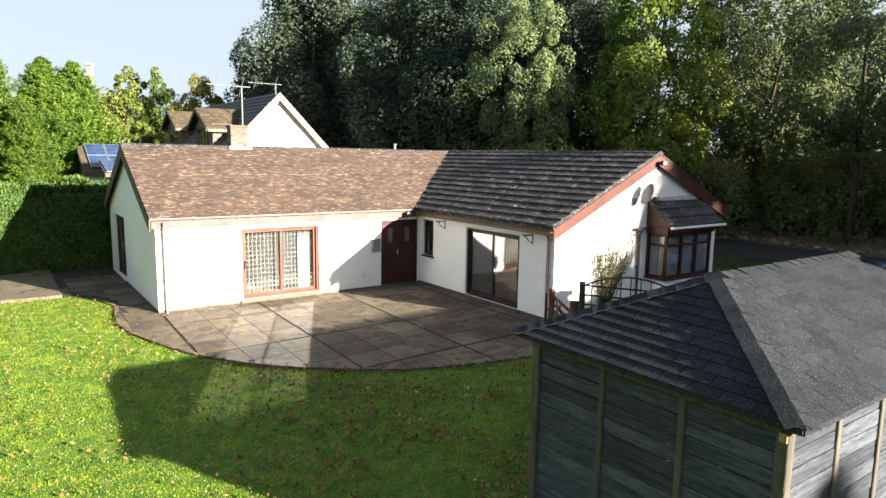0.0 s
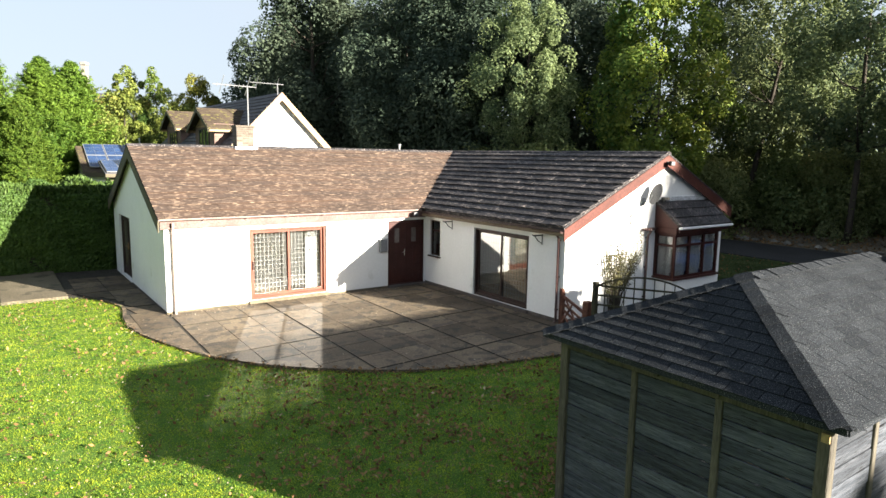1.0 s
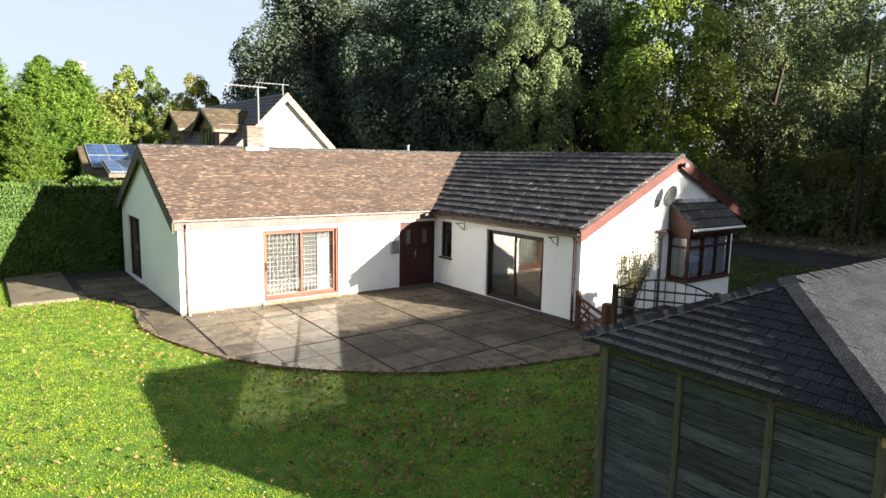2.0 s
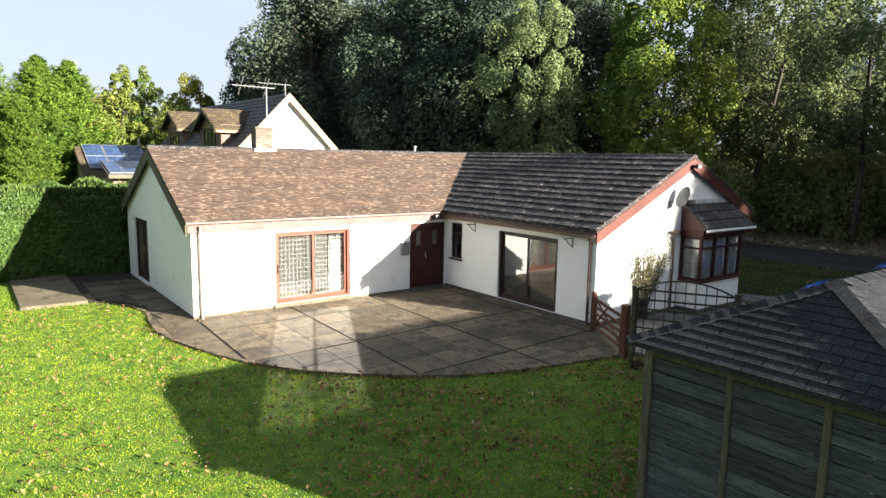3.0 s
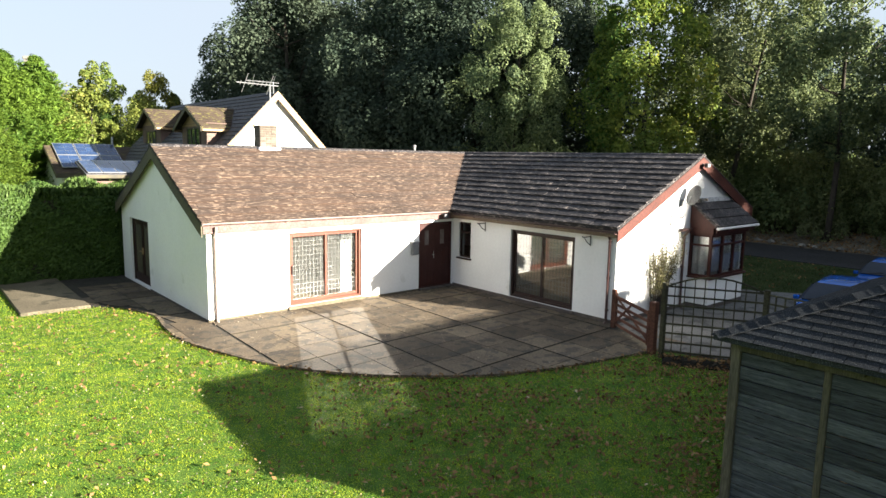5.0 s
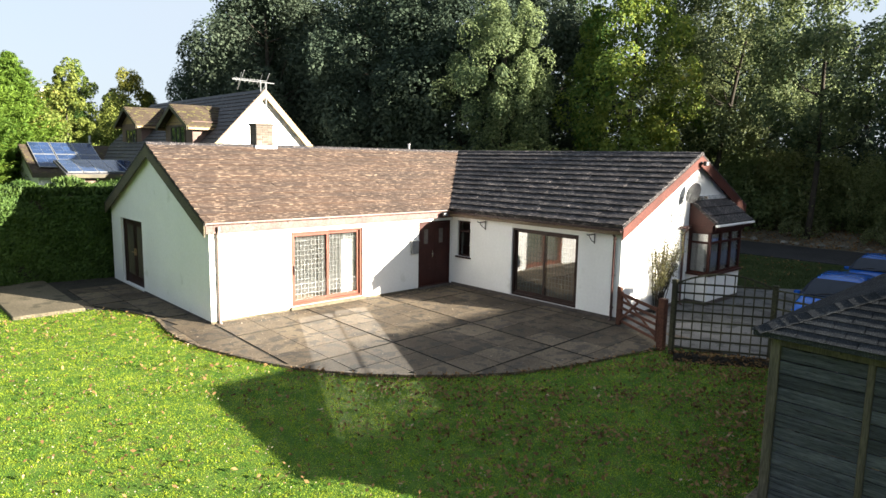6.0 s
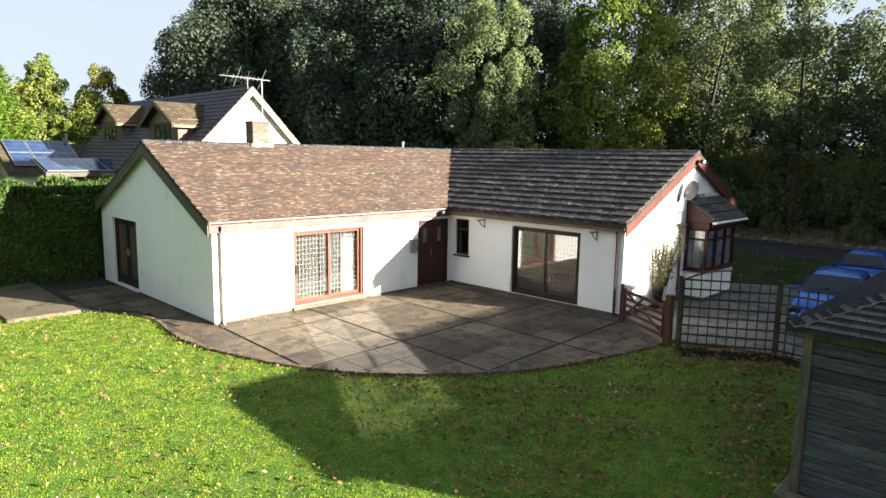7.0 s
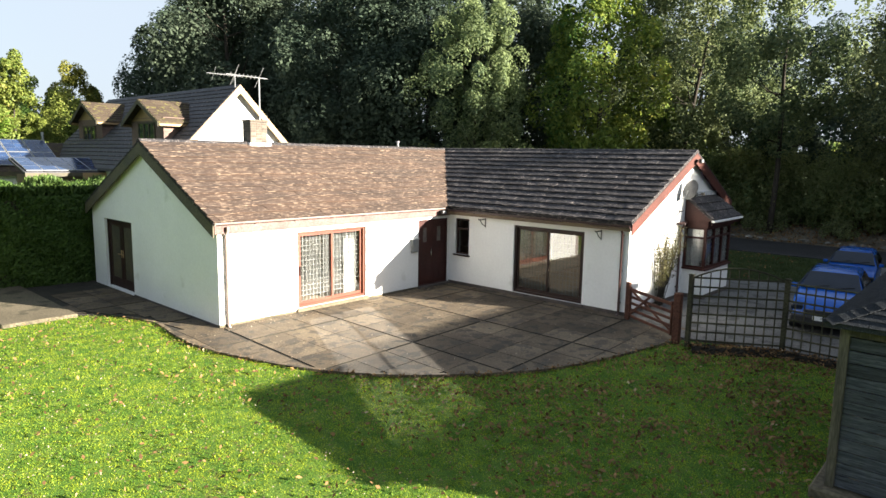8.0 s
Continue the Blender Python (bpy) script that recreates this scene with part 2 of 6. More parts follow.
    "leaf_shrub": foliage("pale climber leaves", (0.06, 0.075, 0.03), (0.15, 0.14, 0.06), None, 0.35),
    "grass": foliage("grass blades", (0.085, 0.225, 0.026), (0.48, 0.53, 0.036), (0.48, 0.48, 0.18), 0.5, 0.7, 0.0, 3.5),
    "fallen": foliage("fallen leaves", (0.065, 0.034, 0.016), (0.28, 0.165, 0.07), (0.5, 0.4, 0.27), 0.1, 0.8, 0.0, 3.0),
    "fallen_pale": foliage("pale dead leaves", (0.16, 0.11, 0.07), (0.42, 0.36, 0.27), (0.55, 0.5, 0.4), 0.1, 0.8, 0.0, 3.0),
    "obscured": surface("obscured door glass", (0.11, 0.095, 0.085), (0.15, 0.13, 0.12), 6, 60, 0.2, 0.2, 60),
    "clover": foliage("clover leaves", (0.07, 0.17, 0.02), (0.26, 0.37, 0.05), (0.32, 0.4, 0.12), 0.4, 0.7, 0.0, 2.0),
    "glass": glass("window glass", (0.86, 0.88, 0.88)),
    "car_blue": surface("blue car paint", (0.006, 0.07, 0.33), (0.008, 0.08, 0.36), 1, 40, 0.2, 0.0, 60, grain_amount=0.03, metal=0.15),
    "rubber": surface("black rubber", (0.018, 0.018, 0.018), (0.028, 0.028, 0.028), 3, 40, 0.75, 0.1, 80),
    "car_glass": surface("dark car glass", (0.012, 0.018, 0.028), (0.016, 0.022, 0.034), 3, 40, 0.04, 0.0, 60, grain_amount=0.05, spec=0.25),
    "chrome": surface("bright metal", (0.6, 0.6, 0.6), (0.7, 0.7, 0.7), 3, 40, 0.2, 0.0, 60, metal=1.0),
    "pv": surface("blue solar cells", (0.018, 0.035, 0.085), (0.025, 0.05, 0.115), 3, 40, 0.15, 0.0, 60, rnd=0.15),
    "hung_tile": surface("brown hung tiles", (0.115, 0.075, 0.062), (0.16, 0.105, 0.085), 1, 30, 0.8, 0.3, 40, island=0.2),
    "timber_light": surface("honey coloured timber", (0.26, 0.165, 0.075), (0.33, 0.22, 0.105), 1, 30, 0.6, 0.1, 40),
    "moss_tile": surface("mossy brown roof tile", (0.046, 0.034, 0.026), (0.068, 0.052, 0.036), 1.2, 20, 0.9, 0.5, 40, spots=(0.105, 0.095, 0.035), spot_scale=5, spot_cut=0.56, spec=0.2),
    "lamp_red": surface("red tail lamp", (0.09, 0.005, 0.006), (0.12, 0.008, 0.008), 3, 40, 0.2, 0.0, 60),
    "far_stone": surface("far pale stone", (0.2, 0.19, 0.165), (0.25, 0.235, 0.205), 0.5, 5, 0.9, 0.1, 10),
    "far_slate": surface("dark slate", (0.04, 0.04, 0.046), (0.055, 0.055, 0.062), 0.5, 5, 0.7, 0.1, 10),
}

net = M["curtain"].copy()
net.name = "sheer net"
nn_, nl_ = net.node_tree.nodes, net.node_tree.links
net_mix, net_clear = nn_.new("ShaderNodeMixShader"), nn_.new("ShaderNodeBsdfTransparent")
net_mix.inputs[0].default_value = 0.1
nl_.new(net_clear.outputs[0], net_mix.inputs[1])
nl_.new(nn_["Principled BSDF"].outputs[0], net_mix.inputs[2])
nl_.new(net_mix.outputs[0], nn_["Material Output"].inputs["Surface"])
M["net"] = net


# ---- building helpers ----
def part(name, bm, material, parent=None, label="", smooth=False):
    me = bpy.data.meshes.new(name)
    bmesh.ops.recalc_face_normals(bm, faces=bm.faces[:])
    bm.to_mesh(me)
    bm.free()
    me.materials.append(M[material])
    if smooth:
        me.polygons.foreach_set("use_smooth", [True] * len(me.polygons))
    ob = new(name, me)
    ob.parent = parent
    return tagged(ob, label)


def share(name, me, m, parent):
    """Another piece on the same mesh."""
    ob = new(name, me)
    ob.parent = parent
    ob.matrix_basis = m
    return ob


def thing(name, label, category, at=(0, 0, 0), turn=0, group="", kind=""):
    ob = new(name)
    ob.empty_display_size = 0.2
    ob.matrix_basis = pose(*at, 0, 0, turn)
    return tagged(ob, label, category, group, kind)


def box(bm, x0, y0, z0, x1, y1, z1, bevel=0.0):
    m = Matrix.LocRotScale(((x0 + x1) / 2, (y0 + y1) / 2, (z0 + z1) / 2), None, (abs(x1 - x0), abs(y1 - y0), abs(z1 - z0)))
    vs = bmesh.ops.create_cube(bm, size=1, matrix=m)["verts"]
    if bevel:
        bmesh.ops.bevel(bm, geom=list({e for v in vs for e in v.link_edges}), offset=bevel, segments=1, affect="EDGES")
    return bm


def boxed(*a, bevel=0.0):
    return box(bmesh.new(), *a, bevel=bevel)


def beam(bm, p, q, w, h, up=(0, 0, 1), bevel=0.0):
    """A squared beam from p to q, w wide and h high."""
    p, q = Vector(p), Vector(q)
    d = (q - p).normalized()
    side = d.cross(Vector(up)).normalized()
    top = side.cross(d)
    m = Matrix((side * w, d * (q - p).length, top * h)).transposed().to_4x4()
    m.translation = (p + q) / 2
    vs = bmesh.ops.create_cube(bm, size=1, matrix=m)["verts"]
    if bevel:
        bmesh.ops.bevel(bm, geom=list({e for v in vs for e in v.link_edges}), offset=bevel, segments=1, affect="EDGES")
    return bm


def tube(bm, pts, r, n=8, r2=None, cap=True):
    """A round pipe along points, tapering from r to r2."""
    pts = [Vector(p) for p in pts]
    r2 = r if r2 is None else r2
    rings = []
    for i, p in enumerate(pts):
        d = (pts[min(i + 1, len(pts) - 1)] - pts[max(i - 1, 0)]).normalized()
        side = d.cross(Vector((0.31, 0.2, 0.93)) if abs(d.z) < 0.9 else Vector((1, 0.1, 0))).normalized()
        top = side.cross(d)
        k = r + (r2 - r) * i / max(1, len(pts) - 1)
        rings.append([bm.verts.new(p + k * (math.cos(a) * side + math.sin(a) * top)) for a in (2 * math.pi * j / n for j in range(n))])
    for a, b in zip(rings, rings[1:]):
        for j in range(n):
            bm.faces.new((a[j], a[(j + 1) % n], b[(j + 1) % n], b[j]))
    if cap:
        bm.faces.new(rings[0])
        bm.faces.new(rings[-1][::-1])
    return bm


def prism(bm, pts, way):
    """A flat polygon drawn out along way."""
    a = [bm.verts.new(p) for p in pts]
    b = [bm.verts.new(Vector(p) + Vector(way)) for p in pts]
    bm.faces.new(a)
    bm.faces.new(b[::-1])
    for i in range(len(a)):
        bm.faces.new((a[i], b[i], b[(i + 1) % len(a)], a[(i + 1) % len(a)]))
    return bm


def wall_mesh(along, at, thick, lo, hi, z0, z1, holes):
    """A wall along x or y, its face at `at`, `thick` deep, with openings (a, b, bottom, top) through it; one closed mesh."""
    bm = bmesh.new()
    us = sorted({lo, hi, *(v for h in holes for v in h[:2])})
    zs = sorted({z0, z1, *(v for h in holes for v in h[2:])})
    solid = {(i, k) for i in range(len(us) - 1) for k in range(len(zs) - 1)
             if not any(h[0] <= us[i] and h[1] >= us[i + 1] and h[2] <= zs[k] and h[3] >= zs[k + 1] for h in holes)}
    made = {}

    def vert(i, k, d):
        if (i, k, d) not in made:
            u, w = us[i], at + thick * d
            made[i, k, d] = bm.verts.new((u, w, zs[k]) if along == "x" else (w, u, zs[k]))
        return made[i, k, d]

    for i, k in solid:
        for d in (0, 1):
            bm.faces.new([vert(i, k, d), vert(i + 1, k, d), vert(i + 1, k + 1, d), vert(i, k + 1, d)])
        for di, dk, e in ((-1, 0, ((i, k), (i, k + 1))), (1, 0, ((i + 1, k), (i + 1, k + 1))), (0, -1, ((i, k), (i + 1, k))), (0, 1, ((i, k + 1), (i + 1, k + 1)))):
            if (i + di, k + dk) not in solid:
                (p, q), (r, t) = e
                bm.faces.new([vert(p, q, 0), vert(r, t, 0), vert(r, t, 1), vert(p, q, 1)])
    return bm


def quads(name, verts, material, parent=None, per=4):
    """A mesh of loose faces from an array (n, per, 3)."""
    n = len(verts)
    me = bpy.data.meshes.new(name)
    me.vertices.add(n * per)
    me.vertices.foreach_set("co", verts.reshape(-1).astype(np.float32))
    me.loops.add(n * per)
    me.loops.foreach_set("vertex_index", np.arange(n * per, dtype=np.int32))
    me.polygons.add(n)
    me.polygons.foreach_set("loop_start", np.arange(0, n * per, per, dtype=np.int32))
    me.update(calc_edges=True)
    me.materials.append(M[material])
    return me


def unit(v):
    return v / np.maximum(np.linalg.norm(v, axis=1, keepdims=True), 1e-9)


def leaves(rng, centres, normals, size, aspect=0.6, lie=None, spread=0.7):
    """Leaf faces at centres, facing about along normals; lie: the way their length points."""
    n = len(centres)
    nn = unit(normals + spread * rng.normal(size=(n, 3)))
    lie = rng.normal(size=(n, 3)) if lie is None else lie + 0.35 * rng.normal(size=(n, 3))
    u = unit(lie - nn * (lie * nn).sum(1, keepdims=True))
    v = np.cross(nn, u)
    s = size * rng.uniform(0.65, 1.35, (n, 1))
    a, b = u * s, v * s * aspect
    bend = nn * s * 0.18
    return np.stack([centres - a, centres - b * 0.9 + bend, centres + a, centres + b * 0.9 + bend], 1)

# ---- ground ----
def ground_height(x, y):
    """The garden falls a little towards the far corner of the lawn; a bank rises beyond the road."""
    g = np.maximum(-0.28, -0.0037 * np.clip(-x, 0, 12) * np.clip(-y, 0, 8.5))
    bank = np.clip((x - 21.5) / 6.0, 0, 1) * 1.1
    return g + bank


def spaced(lo, hi, step, far):
    mid = np.arange(lo, hi + step / 2, step)
    out = np.array([1.5, 4, 9, 20, 45, 100, 220, 500, 1200, far])
    return np.concatenate([lo - out[::-1], mid, hi + out])


def smooth_line(pts, n=10):
    """A Catmull-Rom line through points of the plan."""
    p = [np.array(q, float) for q in pts]
    p = [2 * p[0] - p[1], *p, 2 * p[-1] - p[-2]]
    out = []
    for i in range(1, len(p) - 2):
        for k in range(n):
            t = k / n
            out.append(0.5 * (2 * p[i] + (p[i + 1] - p[i - 1]) * t + (2 * p[i - 1] - 5 * p[i] + 4 * p[i + 1] - p[i + 2]) * t * t
                              + (3 * p[i] - p[i - 1] - 3 * p[i + 1] + p[i + 2]) * t ** 3))
    return out + [p[-2]]


EDGE = smooth_line([(-10.05, 3.72), (-9.35, 2.9), (-8.92, 1.6), (-9.06, 0.2), (-9.06, -0.9), (-8.76, -2.06), (-8.15, -3.55), (-7.25, -4.85),
                    (-6.2, -5.85), (-5.0, -6.75), (-4.0, -7.22), (-2.9, -7.58), (-1.6, -7.92), (-0.9, -8.1)], 5)
PATIO = [tuple(p) for p in EDGE] + [(-0.1, -6.5), (0.1, -6.2), (0.1, 0.1), (-8.0, 0.1), (-8.0, 8.1), (-10.05, 8.1)]


def inside(poly, x, y):
    """Which of the points lie inside the polygon."""
    x, y = np.asarray(x), np.asarray(y)
    hit = np.zeros(x.shape, bool)
    for (x0, y0), (x1, y1) in zip(poly, poly[1:] + poly[:1]):
        if y0 != y1:
            hit ^= ((y0 > y) != (y1 > y)) & (x < (x1 - x0) * (y - y0) / (y1 - y0) + x0)
    return hit


gx, gy = spaced(-24.0, 36.0, 0.6, 2600.0), spaced(-24.0, 36.0, 0.6, 2600.0)
GX, GY = np.meshgrid(gx, gy, indexing="ij")
GZ = ground_height(GX, GY) - 0.035
well_in = np.logical_and.reduce([inside(PATIO, GX + 0.62 * i, GY + 0.62 * j) for i in (-1, 0, 1) for j in (-1, 0, 1)])
GZ -= 0.3 * well_in
GZ -= 0.05 * (inside(PATIO, GX, GY) & ~well_in)
gv = np.stack([GX, GY, GZ], -1).reshape(-1, 3)
nx, ny = len(gx), len(gy)
gi = np.arange(nx * ny).reshape(nx, ny)
gf = np.stack([gi[:-1, :-1], gi[1:, :-1], gi[1:, 1:], gi[:-1, 1:]], -1).reshape(-1, 4)
ground_mesh = bpy.data.meshes.new("ground")
ground_mesh.from_pydata(gv.tolist(), [], gf.tolist())
ground_mesh.materials.append(M["soil"])
ground_mesh.materials.append(M["litter"])
ground_mesh.materials.append(M["verge"])
face_x, face_y = gv[gf].mean(1)[:, 0], gv[gf].mean(1)[:, 1]
ground_mesh.polygons.foreach_set("material_index", np.where((face_x > 20.7) & (face_x < 45) & (np.abs(face_y) < 45), 1, np.where(face_x > 0, 2, 0)).astype(np.int32))
ground = tagged(new("ground", ground_mesh), "green lawn ground reaching to the woods", "ground", kind="structure")

bm = bmesh.new()
top = [bm.verts.new((x, y, float(ground_height(x, y)) - 0.012)) for x, y in PATIO]
low = [bm.verts.new((x, y, float(ground_height(x, y)) - 0.25)) for x, y in PATIO]
for i in range(len(top)):
    j = (i + 1) % len(top)
    bm.faces.new((top[i], low[i], low[j], top[j]))
cap = bm.faces.new(top)
r = bmesh.ops.triangulate(bm, faces=[cap])
bmesh.ops.subdivide_edges(bm, edges=list({e for f in r["faces"] for e in f.edges}), cuts=5, use_grid_fill=True)
for v in bm.verts:
    if v.co.z > float(ground_height(v.co.x, v.co.y)) - 0.2:
        v.co.z = float(ground_height(v.co.x, v.co.y)) - 0.012
patio = tagged(part("patio", bm, "joint"), "curved patio of square weathered concrete slabs", "patio", kind="structure")

raised = tagged(part("raised_slab", boxed(-11.62, 3.5, -0.3, -10.0, 8.3, 0.05, bevel=0.02), "concrete"), "raised pale concrete slab beside the hedge", "paving", kind="structure")


def flat_sheet(name, poly, z, material, label, category):
    b = bmesh.new()
    f = b.faces.new([b.verts.new((x, y, z)) for x, y in poly])
    r = bmesh.ops.extrude_face_region(b, geom=[f])
    bmesh.ops.translate(b, verts=[v for v in r["geom"] if isinstance(v, bmesh.types.BMVert)], vec=(0, 0, -0.12))
    return tagged(part(name, b, material), label, category, kind="structure")


driveway = flat_sheet("driveway", [(0.2, -6.2), (-0.9, -8.1), (-0.3, -10.1), (-0.5, -12.0), (-0.5, -16), (15, -16), (15, -9.5), (9.2, -8.6), (7.6, -6.6), (7.6, -6.2)], 0.0,
                      "drive", "worn grey concrete driveway", "driveway")
road = flat_sheet("road", [(15.6, -60), (20.6, -60), (21.0, 60), (16.0, 60)], 0.0, "asphalt", "dark asphalt road below the trees", "road")


# ---- the bungalow ----
EAVE_L, RIDGE_L = (-0.13, 2.5), (3.66, 4.38)   # y, z of the long wing's front slope
EAVE_R, RIDGE_R = (-0.24, 2.5), (3.8, 4.38)    # x, z of the cross wing's near slope
X0, Y0, X1, Y1 = -8.09, -6.26, 6.98, 7.66
EAVE_B = (X1 + 0.24, 2.79)                     # x, z of the cross wing's far slope
house = thing("bungalow", "white rendered L-shaped bungalow with brown tiled roof", "house")

P1 = (-5.88, -3.56, 0.1, 2.11)
DOOR = (-1.43, -0.03, 0.03, 2.14)
P2 = (-4.94, -2.58, 0.1, 2.12)
WIN = (-0.84, -0.27, 1.0, 2.15)
SIDE = (4.78, 6.72, 0.05, 2.1)
BAY = (3.72, 5.64, 0.88, 2.22)
T = 0.26

part("wall", wall_mesh("x", 0.0, T, X0, 0.0, 0.0, 2.42, [P1, DOOR]), "render_wall", house)
part("wall", wall_mesh("y", 0.0, T, Y0, 0.0, 0.0, 2.42, [P2, WIN]), "render_wall", house)
bm = wall_mesh("y", X0, T, T, Y1, 0.0, 2.42, [SIDE])
prism(bm, [(X0, 0.0, 2.42), (X0, Y1, 2.42), (X0, RIDGE_L[0], 4.24)], (T, 0, 0))
part("wall", bm, "render_wall", house)
bm = wall_mesh("x", Y0, T, T, X1, 0.0, 2.42, [BAY])
prism(bm, [(0.0, Y0, 2.42), (X1, Y0, 2.42), (X1, Y0, 2.7), (RIDGE_R[0], Y0, 4.2)], (0, T, 0))
part("wall", bm, "render_wall", house)
part("wall", boxed(X1 - T, Y0 + T, 0, X1, Y1, 2.7), "render_wall", house)
part("wall", boxed(X0 + T, Y1 - T, 0, X1 - T, Y1, 2.42), "render_wall", house)

# dark plinth, a little proud of the wall
for a in ((X0 - 0.012, -0.012, -0.3, P1[0] - 0.02, 0.01, 0.06), (P1[1] + 0.02, -0.012, -0.3, DOOR[0], 0.01, 0.06)):
    part("plinth", boxed(*a), "concrete", house)
for a in ((-0.012, Y0 - 0.012, -0.3, 0.01, P2[0], 0.1), (-0.012, P2[1], -0.3, 0.01, -0.014, 0.1)):
    part("plinth", boxed(*a), "plinth", house)
part("plinth", boxed(X0 - 0.012, 0.012, -0.3, X0 + 0.01, SIDE[0], 0.05), "plinth", house)
part("plinth", boxed(0.012, Y0 - 0.012, -0.3, BAY[0] - 0.05, Y0 + 0.01, 0.1), "plinth", house)

# rooms behind the glass
part("floor", boxed(X0 + T, T, -0.1, X1 - T, Y1 - T, 0.06), "carpet", house, "beige carpet")
part("floor", boxed(T, Y0 + T, -0.1, X1 - T, T - 0.004, 0.06), "carpet", house, "beige carpet")
part("ceiling", boxed(X0 + T, T, 2.36, X1 - T, Y1 - T, 2.42), "interior", house)
part("ceiling", boxed(T, Y0 + T, 2.36, X1 - T, T - 0.004, 2.42), "interior", house)
part("partition", boxed(-1.75, T, 0.06, -1.65, Y1 - T, 2.36), "interior", house)
part("partition", boxed(-7.8, 2.9, 0.06, -1.76, 3.0, 2.36), "interior", house)
part("partition", boxed(T, -1.5, 0.06, X1 - T, -1.4, 2.36), "interior", house)


def roof_slope(poly_top, thick, name="roof_deck"):
    b = bmesh.new()
    return part(name, prism(b, poly_top, (0, 0, -thick)), "tile_shaded", house)


OVER = 0.16
ridge_end = RIDGE_R[0]
roof_l = roof_slope([(X0 - OVER, EAVE_L[0], EAVE_L[1]), (EAVE_R[0], EAVE_L[0], EAVE_L[1]), (ridge_end, RIDGE_L[0], RIDGE_L[1]), (X0 - OVER, RIDGE_L[0], RIDGE_L[1])], 0.06, "roof_slope")
roof_r = roof_slope([(EAVE_R[0], Y0 - OVER, EAVE_R[1]), (RIDGE_R[0], Y0 - OVER, RIDGE_R[1]), (RIDGE_R[0], RIDGE_L[0], RIDGE_R[1]), (EAVE_R[0], EAVE_L[0], EAVE_R[1])], 0.06, "roof_slope")
roof_slope([(X0 - OVER, RIDGE_L[0], RIDGE_L[1]), (ridge_end, RIDGE_L[0], RIDGE_L[1]), (ridge_end, Y1 + 0.13, 2.5), (X0 - OVER, Y1 + 0.13, 2.5)], 0.06, "roof_slope")
roof_slope([(RIDGE_R[0], Y0 - OVER, RIDGE_R[1]), (EAVE_B[0], Y0 - OVER, EAVE_B[1]), (EAVE_B[0], Y1 + 0.13, EAVE_B[1]), (RIDGE_R[0], Y1 + 0.13, RIDGE_R[1])], 0.06, "roof_slope")

# ridge caps, one by one
cap_bm = bmesh.new()
prism(cap_bm, [(0, -0.13, -0.045), (0, -0.09, 0.02), (0, 0, 0.055), (0, 0.09, 0.02), (0, 0.13, -0.045), (0, 0.08, -0.03), (0, 0, 0.01), (0, -0.08, -0.03)], (0.44, 0, 0))
cap_part = part("ridge_tile", cap_bm, "tile_shaded", house)
cap_part.matrix_basis = pose(X0 - OVER, RIDGE_L[0], RIDGE_L[1])
for i in range(1, 27):
    share("ridge_tile", cap_part.data, pose(X0 - OVER + 0.45 * i, RIDGE_L[0], RIDGE_L[1] + random.uniform(-0.006, 0.008), 0, 0, random.uniform(-0.8, 0.8)), house)
for i in range(23):
    share("ridge_tile", cap_part.data, pose(RIDGE_R[0], Y0 - OVER + 0.45 * i, RIDGE_R[1] + random.uniform(-0.006, 0.008), 0, 0, 90 + random.uniform(-0.8, 0.8)), house)

# fascias, barge boards, gutters
part("fascia", boxed(X0 - 0.1, -0.085, 2.235, -0.06, -0.06, 2.5), "fascia_faded", house, "sun-faded brown fascia board")
part("soffit", boxed(X0 - 0.1, -0.06, 2.3, -0.06, -0.003, 2.33), "fascia_faded", house)
part("fascia", boxed(-0.2, Y0 - 0.1, 2.27, -0.175, -0.09, 2.46), "fascia_brown", house, "dull brown fascia board")
part("soffit", boxed(-0.175, Y0 - 0.1, 2.3, -0.003, -0.09, 2.33), "fascia_brown", house)


def barge(p, q, axis, material, label):
    b = bmesh.new()
    lo, hi = Vector(p), Vector(q)
    way = (0, -0.03, 0) if axis == "y" else (-0.03, 0, 0)
    prism(b, [lo, hi, hi - Vector((0, 0, 0.32)), lo - Vector((0, 0, 0.31))], way)
    return part("barge_board", b, material, house, label)


gy_, gx_ = Y0 - OVER + 0.03, X0 - OVER + 0.03
barge((EAVE_R[0] + 0.02, gy_, 2.47), (RIDGE_R[0], gy_, 4.34), "y", "barge_red", "red-brown barge board")
barge((EAVE_B[0] - 0.02, gy_, EAVE_B[1] - 0.03), (RIDGE_R[0], gy_, 4.34), "y", "barge_red", "red-brown barge board")
barge((gx_, EAVE_L[0] + 0.02, 2.47), (gx_, RIDGE_L[0], 4.34), "x", "barge_dark", "dark weathered barge board")
barge((gx_, Y1 + 0.11, 2.47), (gx_, RIDGE_L[0], 4.34), "x", "barge_dark", "dark weathered barge board")
# soffit under the verges
b = bmesh.new()
prism(b, [(0.0, Y0 - 0.1, 2.4), (RIDGE_R[0], Y0 - 0.1, 4.17), (X1, Y0 - 0.1, 2.68), (X1, Y0 - 0.1, 2.64), (RIDGE_R[0], Y0 - 0.1, 4.13), (0.0, Y0 - 0.1, 2.36)], (0, 0.097, 0))
part("soffit", b, "barge_red", house)


